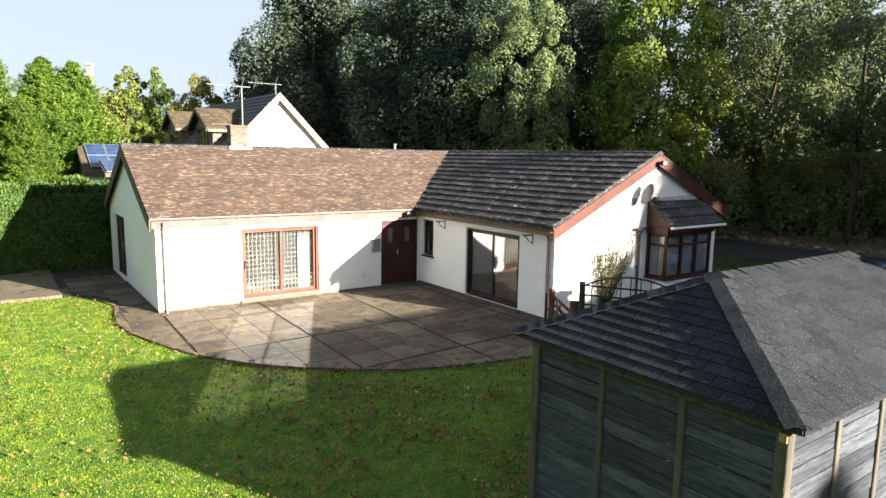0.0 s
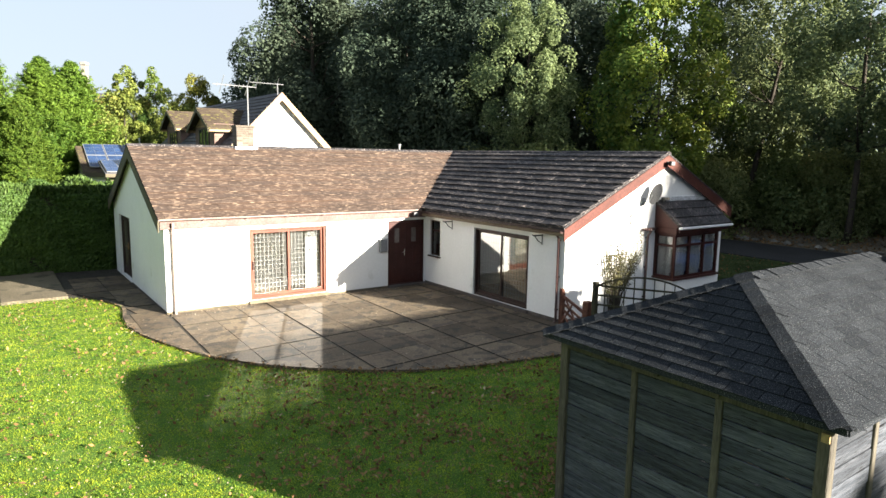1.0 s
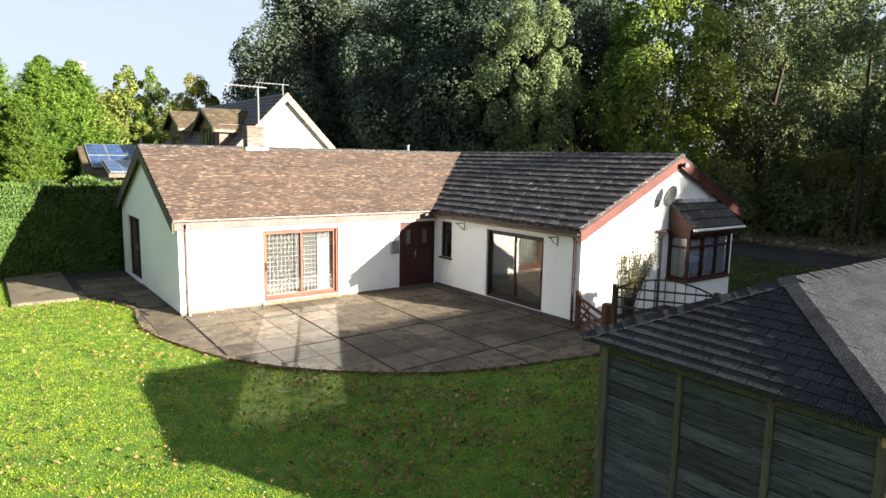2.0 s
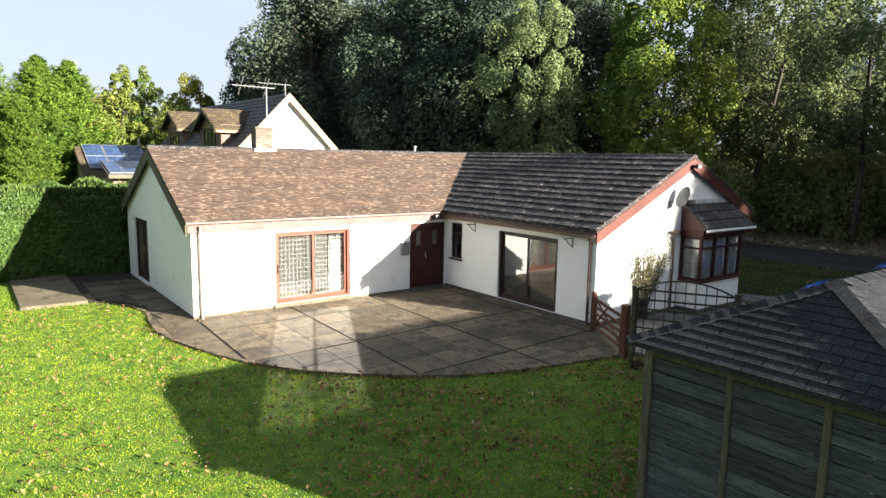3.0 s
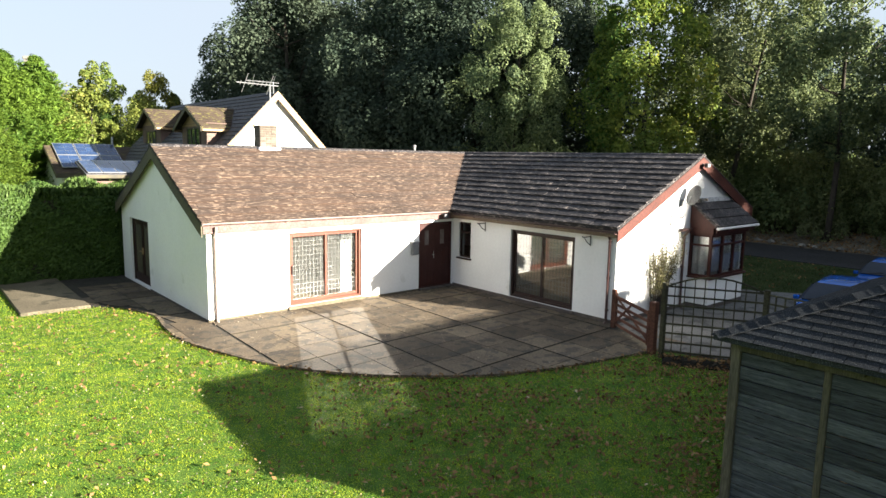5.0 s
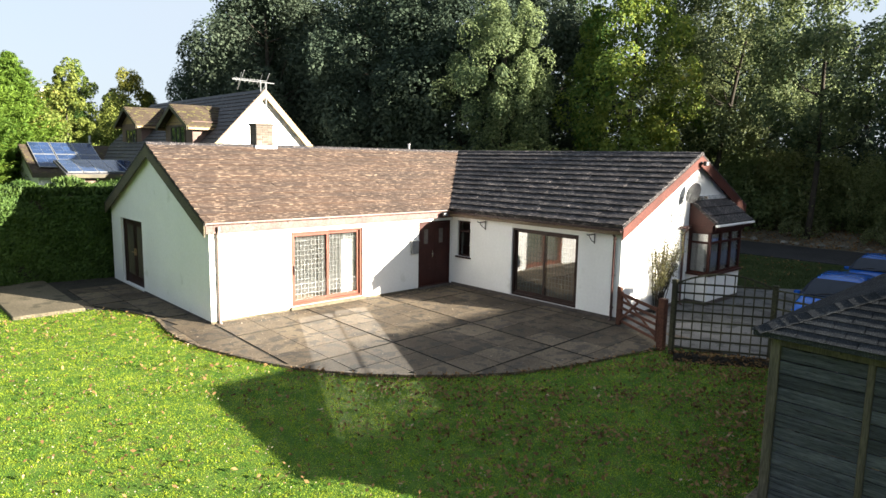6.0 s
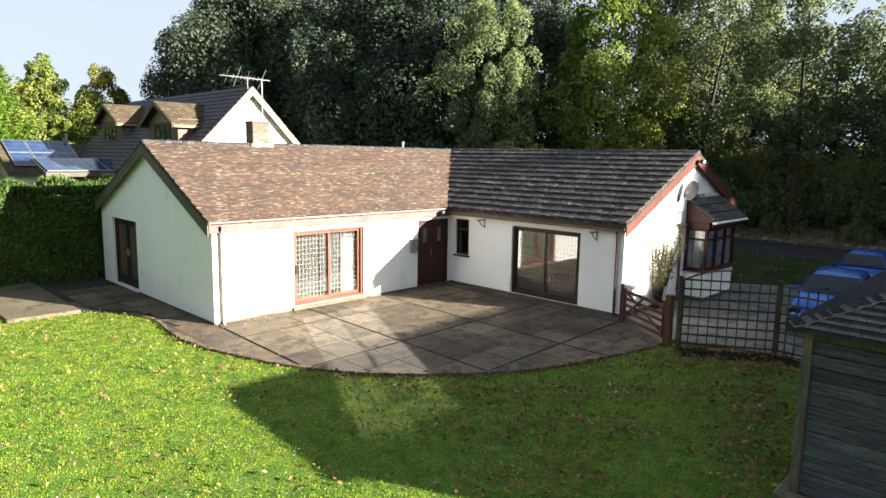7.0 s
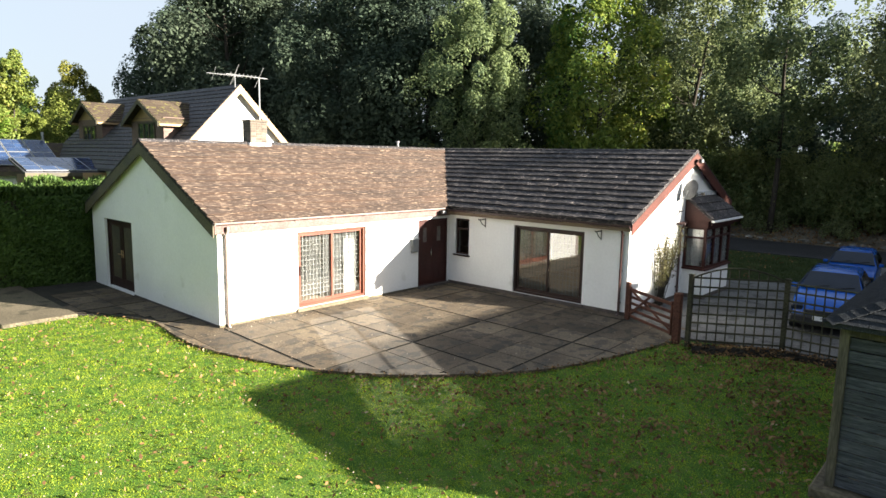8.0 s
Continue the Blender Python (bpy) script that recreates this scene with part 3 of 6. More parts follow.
def gutter(p, q, material, label):
    """A half-round gutter with its brackets."""
    b = bmesh.new()
    p, q = Vector(p), Vector(q)
    d = (q - p).normalized()
    side = d.cross(Vector((0, 0, 1)))
    prof = [(math.cos(a), math.sin(a)) for a in (math.pi + math.pi * k / 8 for k in range(9))]
    pts = [p + 0.055 * (side * c + Vector((0, 0, s))) for c, s in prof] + [p + 0.047 * (side * c + Vector((0, 0, s))) for c, s in prof[::-1]]
    prism(b, pts, q - p)
    g = part("gutter", b, material, house, label)
    n = max(2, int((q - p).length / 1.0))
    for i in range(n + 1):
        c = p + (q - p) * (i / n)
        part("bracket", beam(bmesh.new(), c + d * -0.012 + Vector((0, 0, -0.05)), c + d * 0.012 + Vector((0, 0, -0.05)), 0.12, 0.02), material, g)
    return g


gutter((X0 - 0.15, -0.15, 2.505), (-0.3, -0.15, 2.49), "plastic_brown", "brown plastic gutter")
gutter((-0.26, -0.25, 2.43), (-0.26, Y0 - 0.12, 2.42), "plastic_dark", "dark plastic gutter")


def downpipe(x, y, ox, oy, top, material, bottom=-0.02):
    """From the gutter back to the wall and down, with clips; (ox, oy) points from the wall."""
    b = bmesh.new()
    w = 0.055
    tube(b, [(x + ox * 0.15, y + oy * 0.15, top), (x + ox * 0.15, y + oy * 0.15, top - 0.08), (x + ox * w, y + oy * w, top - 0.22),
             (x + ox * w, y + oy * w, bottom + 0.12), (x + ox * (w + 0.02), y + oy * (w + 0.02), bottom + 0.05), (x + ox * (w + 0.09), y + oy * (w + 0.09), bottom)], 0.034, 10)
    p = part("downpipe", b, material, house, "round plastic downpipe", smooth=True)
    for z in (0.35, 1.2, top - 0.26):
        c = bmesh.new()
        tube(c, [(x + ox * w, y + oy * w, z - 0.02), (x + ox * w, y + oy * w, z + 0.02)], 0.042, 10)
        box(c, x - 0.03 * abs(oy) - (0 if ox >= 0 else 0.03), y - 0.03 * abs(ox) - (0 if oy >= 0 else 0.03), z - 0.02,
            x + 0.03 * abs(oy) + (0.03 if ox > 0 else 0), y + 0.03 * abs(ox) + (0.03 if oy > 0 else 0), z + 0.02)
        part("clip", c, material, p)


downpipe(-7.9, 0.0, 0, -1, 2.4, "plastic_brown")
downpipe(0.0, -6.08, -1, 0, 2.4, "plastic_dark")
downpipe(3.22, Y0, 0, -1, 2.3, "plastic_dark")
part("gutter", boxed(2.98, Y0 - 0.14, 2.24, 3.5, Y0 - 0.02, 2.31, bevel=0.015), "plastic_dark", house)

# valley
b = bmesh.new()
v0, v1 = Vector((EAVE_R[0], EAVE_L[0], 2.52)), Vector((ridge_end, RIDGE_L[0], 4.4))
beam(b, v0, v1, 0.12, 0.012)
part("valley", b, "lead", house, "pale lead valley strip")


def sliding_door(along, at, hole, out, frame_mat, name, bars, curtain_on, net_on=None):
    """A two-leaf sliding door in the opening; out is the way from the wall to the garden along the other axis."""
    a, b_, z0, z1 = hole
    w = 0.07

    def bx(u0, u1, d0, d1, s0, s1, bevel=0.006):
        lo, hi = sorted((at - out * d0, at - out * d1))
        return boxed(u0, lo, s0, u1, hi, s1, bevel=bevel) if along == "x" else boxed(lo, u0, s0, hi, u1, s1, bevel=bevel)

    bmf = bx(a, a + w, 0.05, 0.17, z0, z1)
    for u0, u1, s0, s1 in ((b_ - w, b_, z0, z1), (a + w, b_ - w, z1 - 0.06, z1), (a + w, b_ - w, z0, z0 + 0.07)):
        lo, hi = sorted((at - out * 0.05, at - out * 0.17))
        box(bmf, *((u0, lo, s0, u1, hi, s1) if along == "x" else (lo, u0, s0, hi, u1, s1)), bevel=0.006)
    door = part("sliding_door", bmf, frame_mat, house, name)
    part("sill", bx(a - 0.06, b_ + 0.06, -0.07, 0.2, z0 - 0.09, z0 - 0.003), "concrete" if along == "x" else "plinth", door)
    mid = (a + b_) / 2
    for k, (u0, u1, d) in enumerate(((a + w, mid + 0.04, 0.07), (mid - 0.04, b_ - w, 0.115))):
        leaf = bmesh.new()
        lo, hi = sorted((at - out * d, at - out * (d + 0.04)))
        for r in ((u0, u0 + 0.065, z0 + 0.07, z1 - 0.06), (u1 - 0.065, u1, z0 + 0.07, z1 - 0.06), (u0 + 0.065, u1 - 0.065, z0 + 0.07, z0 + 0.16), (u0 + 0.065, u1 - 0.065, z1 - 0.13, z1 - 0.06)):
            box(leaf, *((r[0], lo, r[2], r[1], hi, r[3]) if along == "x" else (lo, r[0], r[2], hi, r[1], r[3])), bevel=0.004)
        part("leaf_frame", leaf, frame_mat, door)
        pane = part("pane", bx(u0 + 0.06, u1 - 0.06, d + 0.015, d + 0.023, z0 + 0.15, z1 - 0.12, 0), "glass", door)
        pane.visible_shadow = False
        if bars:
            nv, nh = 9, 13
            ge = bmesh.new()
            for i in range(1, nv):
                u = u0 + 0.065 + (u1 - u0 - 0.13) * i / nv
                c = at - out * (d + 0.06)
                box(ge, *((u - 0.0052, c - 0.006, z0 + 0.1, u + 0.0052, c + 0.006, z1 - 0.1) if along == "x" else (c - 0.006, u - 0.0052, z0 + 0.1, c + 0.006, u + 0.0052, z1 - 0.1)))
            for i in range(1, nh):
                z = z0 + 0.16 + (z1 - z0 - 0.29) * i / nh
                c = at - out * (d + 0.074)
                box(ge, *((u0 + 0.05, c - 0.006, z - 0.0056, u1 - 0.05, c + 0.006, z + 0.0056) if along == "x" else (c - 0.006, u0 + 0.05, z - 0.0056, c + 0.006, u1 - 0.05, z + 0.0056)))
            part("lattice", ge, bars, door, "lattice bars behind the glass")
    hb = bx(a + 0.085, a + 0.115, 0.03, 0.06, 0.95, 1.2)
    part("handle", hb, "dark_frame", door)
    if curtain_on:
        cb = bmesh.new()
        u0, u1 = curtain_on
        n = 40
        pts = [(u0 + (u1 - u0) * i / n, at - out * (0.3 + 0.03 * math.sin(i * 1.1))) for i in range(n + 1)]
        vs = [[cb.verts.new((p[0], p[1], z) if along == "x" else (p[1], p[0], z)) for z in (z0 + 0.03, z1)] for p in pts]
        for p, q in zip(vs, vs[1:]):
            cb.faces.new((p[0], q[0], q[1], p[1]))
        bmesh.ops.solidify(cb, geom=cb.faces[:], thickness=0.004)
        part("curtain", cb, "curtain", door, "white hanging curtain", smooth=True)
    if net_on:
        cb = bmesh.new()
        n = 60
        pts = [(net_on[0] + (net_on[1] - net_on[0]) * i / n, at - out * (0.36 + 0.02 * math.sin(i * 1.4))) for i in range(n + 1)]
        vs = [[cb.verts.new((p[0], p[1], z) if along == "x" else (p[1], p[0], z)) for z in (z0 + 0.25, z1)] for p in pts]
        for p, q in zip(vs, vs[1:]):
            cb.faces.new((p[0], q[0], q[1], p[1]))
        part("net_curtain", cb, "net", door, "sheer net curtain", smooth=True)
    return door


sliding_door("x", 0.0, P1, -1, "mahogany", "reddish wooden sliding patio door", "lattice_paint", (-4.12, -3.74), (-5.84, -4.14))
sliding_door("y", 0.0, P2, -1, "dark_frame", "dark brown sliding patio door", "lattice_paint", (-4.86, -4.72))

# lamps added at the sliding door's panes imitate low sun thrown back on the patio
for u in (P1[0] + 0.62, P1[1] - 0.62):
    glint = new("pane_glint_lamp", bpy.data.lights.new("pane_glint_lamp", "AREA"))
    glint.data.shape, glint.data.size, glint.data.size_y = "RECTANGLE", 0.9, 1.7
    glint.data.spread = radians(1.5)
    glint.data.energy = 2.6
    glint.data.color = sun.data.color
    at = Vector((u, 0.06, 1.1))
    glint.matrix_world = look(at, at + Vector((-SUN_WAY.x, SUN_WAY.y, -SUN_WAY.z)))

# front door: two panelled leaves with narrow lights
b = boxed(DOOR[0], 0.06, DOOR[2], DOOR[0] + 0.06, 0.18, DOOR[3], bevel=0.005)
for a in ((DOOR[1] - 0.06, 0.06, DOOR[2], DOOR[1], 0.18, DOOR[3]), (DOOR[0] + 0.06, 0.06, DOOR[3] - 0.07, DOOR[1] - 0.06, 0.18, DOOR[3]), (DOOR[0] + 0.06, 0.06, DOOR[2], DOOR[1] - 0.06, 0.18, DOOR[2] + 0.05)):
    box(b, *a, bevel=0.005)
front_door = part("front_door", b, "door_brown", house, "dark red-brown double front door")
dm = (DOOR[0] + DOOR[1]) / 2
for u0, u1 in ((DOOR[0] + 0.064, dm - 0.003), (dm + 0.003, DOOR[1] - 0.064)):
    c = (u0 + u1) / 2
    b = wall_mesh("x", 0.085, 0.045, u0, u1, DOOR[2] + 0.055, DOOR[3] - 0.075, [(c - 0.09, c + 0.09, 1.42, 1.88)])
    for s0, s1 in ((0.22, 0.62), (0.72, 1.28)):
        for v0_, v1_ in ((u0 + 0.09, c - 0.03), (c + 0.03, u1 - 0.09)):
            box(b, v0_, 0.076, s0, v1_, 0.086, s1, bevel=0.004)
    leaf = part("door_leaf", b, "door_brown", front_door)
    pane = part("pane", boxed(c - 0.09, 0.1, 1.42, c + 0.09, 0.11, 1.88), "obscured", leaf, "dull obscured glass")
b = boxed(dm - 0.055, 0.06, 0.98, dm - 0.03, 0.085, 1.2, bevel=0.004)
tube(b, [(dm - 0.043, 0.065, 1.1), (dm - 0.043, 0.03, 1.1), (dm - 0.15, 0.03, 1.1)], 0.01, 8)
part("door_handle", b, "chrome", front_door, "bright metal lever handle")
part("doorstep", boxed(DOOR[0] - 0.02, -0.12, -0.2, DOOR[1] + 0.01, 0.055, 0.06, bevel=0.01), "plinth", front_door)


def small_window(hole):
    a, b_, z0, z1 = hole
    f = boxed(0.05, a, z0, 0.13, a + 0.055, z1, bevel=0.004)
    for r in ((0.05, b_ - 0.055, z0, 0.13, b_, z1), (0.05, a + 0.055, z1 - 0.055, 0.13, b_ - 0.055, z1), (0.05, a + 0.055, z0, 0.13, b_ - 0.055, z0 + 0.055), (0.04, a + 0.055, z1 - 0.36, 0.13, b_ - 0.055, z1 - 0.3)):
        box(f, *r, bevel=0.004)
    w = part("window", f, "dark_frame", house, "narrow dark-framed window with a top vent")
    part("window_sill", boxed(-0.06, a - 0.05, z0 - 0.05, 0.12, b_ + 0.05, z0 - 0.003, bevel=0.006), "dark_frame", w)
    p = part("pane", boxed(0.085, a + 0.05, z0 + 0.05, 0.092, b_ - 0.05, z1 - 0.05), "glass", w)
    p.visible_shadow = False


small_window(WIN)

# side door in the gable
b = bmesh.new()
for r in ((SIDE[0], SIDE[0] + 0.07, SIDE[2], SIDE[3]), (SIDE[1] - 0.07, SIDE[1], SIDE[2], SIDE[3]), (SIDE[0] + 0.07, SIDE[1] - 0.07, SIDE[3] - 0.07, SIDE[3])):
    box(b, X0 + 0.07, r[0], r[2], X0 + 0.2, r[1], r[3], bevel=0.005)
side_door = part("side_door", b, "dark_frame", house, "dark brown double side door")
sm = (SIDE[0] + SIDE[1]) / 2
for u0, u1 in ((SIDE[0] + 0.074, sm - 0.003), (sm + 0.003, SIDE[1] - 0.074)):
    b = wall_mesh("y", X0 + 0.1, 0.05, u0, u1, SIDE[2] + 0.01, SIDE[3] - 0.074, [(u0 + 0.13, u1 - 0.13, 0.35, 1.9)])
    leaf = part("door_leaf", b, "dark_frame", side_door)
    part("panel", boxed(X0 + 0.115, u0 + 0.13, 0.35, X0 + 0.135, u1 - 0.13, 1.9), "barge_dark", leaf)
b = bmesh.new()
for s in (-0.06, 0.06):
    tube(b, [(X0 + 0.1, sm + s, 1.08), (X0 + 0.05, sm + s, 1.08), (X0 + 0.05, sm + s * 3.2, 1.08)], 0.011, 8)
    box(b, X0 + 0.085, sm + s - 0.02, 0.98, X0 + 0.1, sm + s + 0.02, 1.2)
part("door_handle", b, "timber_light", side_door, "brass lever handles")

# bay window on the cross wing's gable
BX0, BX1, BY = 3.62, 5.74, -6.92
bay = part("bay_window", wall_mesh("x", BY, 0.1, BX0, BX1, 0.0, 0.86, []), "render_wall", house, "square brown bay window under a tiled lean-to roof")
part("bay_wall", boxed(BX0, BY + 0.1, 0.0, BX0 + 0.1, Y0, 0.86), "render_wall", bay)
part("bay_wall", boxed(BX1 - 0.1, BY + 0.1, 0.0, BX1, Y0, 0.86), "render_wall", bay)
part("bay_wall", boxed(BX0 - 0.015, BY - 0.015, -0.3, BX1 + 0.015, Y0, 0.12), "plinth", bay)
part("window_sill", boxed(BX0 - 0.06, BY - 0.07, 0.864, BX1 + 0.06, Y0 - 0.003, 0.92, bevel=0.01), "door_brown", bay)
part("bay_head", boxed(BX0 - 0.05, BY - 0.06, 2.14, BX1 + 0.05, Y0 - 0.003, 2.34, bevel=0.01), "door_brown", bay)
b = bmesh.new()
for x in (BX0, BX0 + 0.68, BX0 + 1.36, BX1 - 0.08):
    box(b, x, BY, 0.92, x + 0.08, BY + 0.08, 2.14, bevel=0.004)
for y in (Y0 - 0.08,):
    box(b, BX0, y, 0.92, BX0 + 0.08, y + 0.077, 2.14)
    box(b, BX1 - 0.08, y, 0.92, BX1, y + 0.077, 2.14)
for u0, u1 in ((BX0 + 0.08, BX0 + 0.68), (BX0 + 0.76, BX0 + 1.36), (BX0 + 1.44, BX1 - 0.08)):
    for z in (0.92, 1.8, 2.08):
        box(b, u0, BY + 0.005, z, u1, BY + 0.07, z + 0.06)
for z in (0.92, 1.8, 2.08):
    box(b, BX0 + 0.005, BY + 0.08, z, BX0 + 0.07, Y0 - 0.08, z + 0.06)
    box(b, BX1 - 0.07, BY + 0.08, z, BX1 - 0.005, Y0 - 0.08, z + 0.06)
part("bay_frame", b, "door_brown", bay, "dark red-brown window frame")
for a in ((BX0 + 0.07, BY + 0.035, 0.95, BX1 - 0.07, BY + 0.042, 2.1), (BX0 + 0.035, BY + 0.07, 0.95, BX0 + 0.042, Y0 - 0.05, 2.1), (BX1 - 0.042, BY + 0.07, 0.95, BX1 - 0.035, Y0 - 0.05, 2.1)):
    p = part("pane", boxed(*a), "glass", bay)
    p.visible_shadow = False
b = bmesh.new()
for u0, u1 in ((BX0 + 0.08, BX0 + 0.68), (BX0 + 0.76, BX0 + 1.36), (BX0 + 1.44, BX1 - 0.08)):
    for i in (1, 2, 3):
        x = u0 + (u1 - u0) * i / 4
        box(b, x - 0.011, BY + 0.05, 0.96, x + 0.011, BY + 0.06, 2.1)
    for i in range(1, 8):
        z = 0.96 + 1.14 * i / 8
        box(b, u0, BY + 0.062, z - 0.011, u1, BY + 0.07, z + 0.011)
for i in range(1, 5):
    y = BY + 0.08 + (Y0 - BY - 0.16) * i / 5
    box(b, BX0 + 0.05, y - 0.008, 0.96, BX0 + 0.06, y + 0.008, 2.1)
for i in range(1, 8):
    z = 0.96 + 1.14 * i / 8
    box(b, BX0 + 0.062, BY + 0.08, z - 0.008, BX0 + 0.07, Y0 - 0.08, z + 0.008)
part("lattice", b, "bay_bars", bay, "white lattice bars behind the glass")
for u0, u1, y in ((BX0 + 0.12, BX0 + 0.66, BY + 0.11), (BX0 + 0.82, BX0 + 1.34, BY + 0.11), (BX1 - 0.64, BX1 - 0.1, BY + 0.11)):
    cb = bmesh.new()
    n = 24
    vs = [[cb.verts.new((u0 + (u1 - u0) * i / n, y + 0.025 * math.sin(i * 1.3), z)) for z in (0.95, 2.1)] for i in range(n + 1)]
    for p, q in zip(vs, vs[1:]):
        cb.faces.new((p[0], q[0], q[1], p[1]))
    bmesh.ops.solidify(cb, geom=cb.faces[:], thickness=0.004)
    part("curtain", cb, "curtain", bay, "white hanging curtain", smooth=True)
cb = bmesh.new()
n = 24
vs = [[cb.verts.new((BX0 + 0.18 + 0.025 * math.sin(i * 1.3), BY + 0.24 + 0.36 * i / n, z)) for z in (0.95, 2.1)] for i in range(n + 1)]
for p, q in zip(vs, vs[1:]):
    cb.faces.new((p[0], q[0], q[1], p[1]))
bmesh.ops.solidify(cb, geom=cb.faces[:], thickness=0.004)
part("curtain", cb, "curtain", bay, "white hanging curtain", smooth=True)
BT, BE = 3.04, 2.4
b = bmesh.new()
prism(b, [(BX0 - 0.08, Y0 - 0.003, BT), (BX0 - 0.08, BY - 0.17, BE), (BX0 - 0.08, BY - 0.17, BE - 0.05), (BX0 - 0.08, Y0 - 0.003, BT - 0.05)], (BX1 - BX0 + 0.38, 0, 0))
bay_roof = part("bay_roof", b, "tile_shaded", bay, "weathered tiled lean-to roof")
b = bmesh.new()
prism(b, [(BX0 - 0.05, Y0 - 0.003, BT - 0.055), (BX0 - 0.05, BY - 0.12, BE - 0.025), (BX0 - 0.05, BY - 0.06, 2.34), (BX0 - 0.05, Y0 - 0.003, 2.34)], (0.03, 0, 0))
part("cheek", b, "door_brown", bay, "red-brown triangular side board")
b = bmesh.new()
prism(b, [(BX1 + 0.12, Y0 - 0.003, BT - 0.055), (BX1 + 0.12, BY - 0.12, BE - 0.025), (BX1 + 0.12, BY - 0.06, 2.34), (BX1 + 0.12, Y0 - 0.003, 2.34)], (0.03, 0, 0))
part("cheek", b, "door_brown", bay)
part("fascia", boxed(BX0 - 0.05, BY - 0.16, 2.22, BX1 + 0.2, BY - 0.13, 2.37), "door_brown", bay)
part("gutter", boxed(BX0 - 0.1, BY - 0.25, 2.31, BX1 + 0.34, BY - 0.15, 2.38, bevel=0.02), "white_paint", bay, "white plastic gutter")
part("flashing", boxed(BX0 + 0.2, Y0 - 0.06, BT - 0.01, BX1 + 0.2, Y0 - 0.003, BT + 0.12, bevel=0.01), "lead", bay, "pale lead flashing")

# chimney on the far side of the ridge
chimney = part("chimney", boxed(-5.0, 3.55, 3.95, -4.44, 3.98, 5.02), "mortar", house, "brick chimney stack with pale lead flashing")
part("flashing", boxed(-5.09, 3.44, 4.1, -4.35, 4.07, 4.41, bevel=0.02), "lead", chimney, "pale lead flashing")
part("chimney_cap", boxed(-5.03, 3.52, 5.02, -4.41, 4.01, 5.09, bevel=0.015), "brick", chimney)
brick_me = boxed(-0.088, -0.04, 0, 0.088, 0.04, 0.062, bevel=0.004)
brick_data = None
for row in range(8):
    z = 4.42 + 0.074 * row
    for side in range(4):
        for k in range(3 if side < 2 else 2):
            if side < 2:
                m = pose(-4.905 + 0.186 * k, 3.582 if side == 0 else 3.948, z)
            else:
                m = pose(-4.968 if side == 2 else -4.472, 3.675 + 0.19 * k, z, 0, 0, 90)
            if brick_data is None:
                first_brick = part("brick", brick_me, "brick", chimney)
                first_brick.matrix_basis = m
                brick_data = first_brick.data
            else:
                share("brick", brick_data, m, chimney)

b = bmesh.new()
tube(b, [(1.35, 3.85, 4.25), (1.35, 3.85, 4.6)], 0.045, 10)
tube(b, [(1.35, 3.85, 4.58), (1.35, 3.85, 4.64)], 0.065, 10)
part("vent_pipe", b, "box_grey", house, "grey vent pipe through the roof")

# things fixed to the walls
meter = thing("meter_box", "grey meter box on the white wall", "meter box", (-1.63, 0, 1.37))
part("body", boxed(-0.14, -0.09, -0.2, 0.14, -0.003, 0.2, bevel=0.015), "box_grey", meter)
part("door", boxed(-0.12, -0.1, -0.17, 0.12, -0.091, 0.15, bevel=0.004), "box_grey", meter)
part("hood", boxed(-0.15, -0.11, 0.2, 0.15, -0.003, 0.225, bevel=0.006), "steel", meter)


def hanging_bracket(at, turn):
    h = thing("hanging_bracket", "black iron hanging basket bracket on the wall", "bracket", at, turn, "hanging basket brackets")
    b = bmesh.new()
    beam(b, (0, -0.012, -0.25), (0, -0.012, 0.03), 0.025, 0.012, (0, 1, 0))
    part("back_bar", b, "iron", h)
    b = bmesh.new()
    tube(b, [(0, -0.012, 0.0), (0, -0.34, 0.0), (0, -0.36, 0.03)], 0.014, 6)
    part("arm", b, "iron", h)
    b = bmesh.new()
    tube(b, [(0, -0.015, -0.22), (0, -0.16, -0.14), (0, -0.28, -0.005)], 0.012, 6)
    part("brace", b, "iron", h)


hanging_bracket((-0.003, -1.5, 2.2), -90)
hanging_bracket((-0.003, -5.45, 2.2), -90)
hanging_bracket((2.5, Y0 - 0.003, 2.68), 0)

dish = thing("satellite_dish", "grey satellite dish on a wall bracket", "satellite dish", (2.98, Y0, 3.2))
b = bmesh.new()
rings = []
for i in range(6):
    r = 0.3 * i / 5
    rings.append([b.verts.new((r * math.cos(a) * 0.85, 0.28 * r * r / 0.09 * 0.35, r * math.sin(a))) for a in (2 * math.pi * j / 24 for j in range(24))] if i else [b.verts.new((0, 0, 0))])
for j in range(24):
    b.faces.new((rings[0][0], rings[1][j], rings[1][(j + 1) % 24]))
    for i in range(1, 5):
        b.faces.new((rings[i][j], rings[i + 1][j], rings[i + 1][(j + 1) % 24], rings[i][(j + 1) % 24]))
bmesh.ops.solidify(b, geom=b.faces[:], thickness=0.006)
bmesh.ops.rotate(b, verts=b.verts[:], cent=(0, 0, 0), matrix=Matrix.Rotation(radians(252), 3, "Z") @ Matrix.Rotation(radians(-20), 3, "X"))
bmesh.ops.translate(b, verts=b.verts[:], vec=(0.1, -0.24, 0.1))
part("reflector", b, "box_grey", dish, "shallow grey dish", smooth=True)
b = bmesh.new()
tube(b, [(0.02, -0.003, -0.16), (0.02, -0.2, -0.16), (0.06, -0.26, 0.05)], 0.02, 8)
box(b, -0.06, -0.02, -0.26, 0.1, -0.003, -0.06)
part("bracket", b, "steel", dish)
b = bmesh.new()
tube(b, [(0.08, -0.3, -0.12), (0.2, -0.62, -0.05)], 0.012, 6)
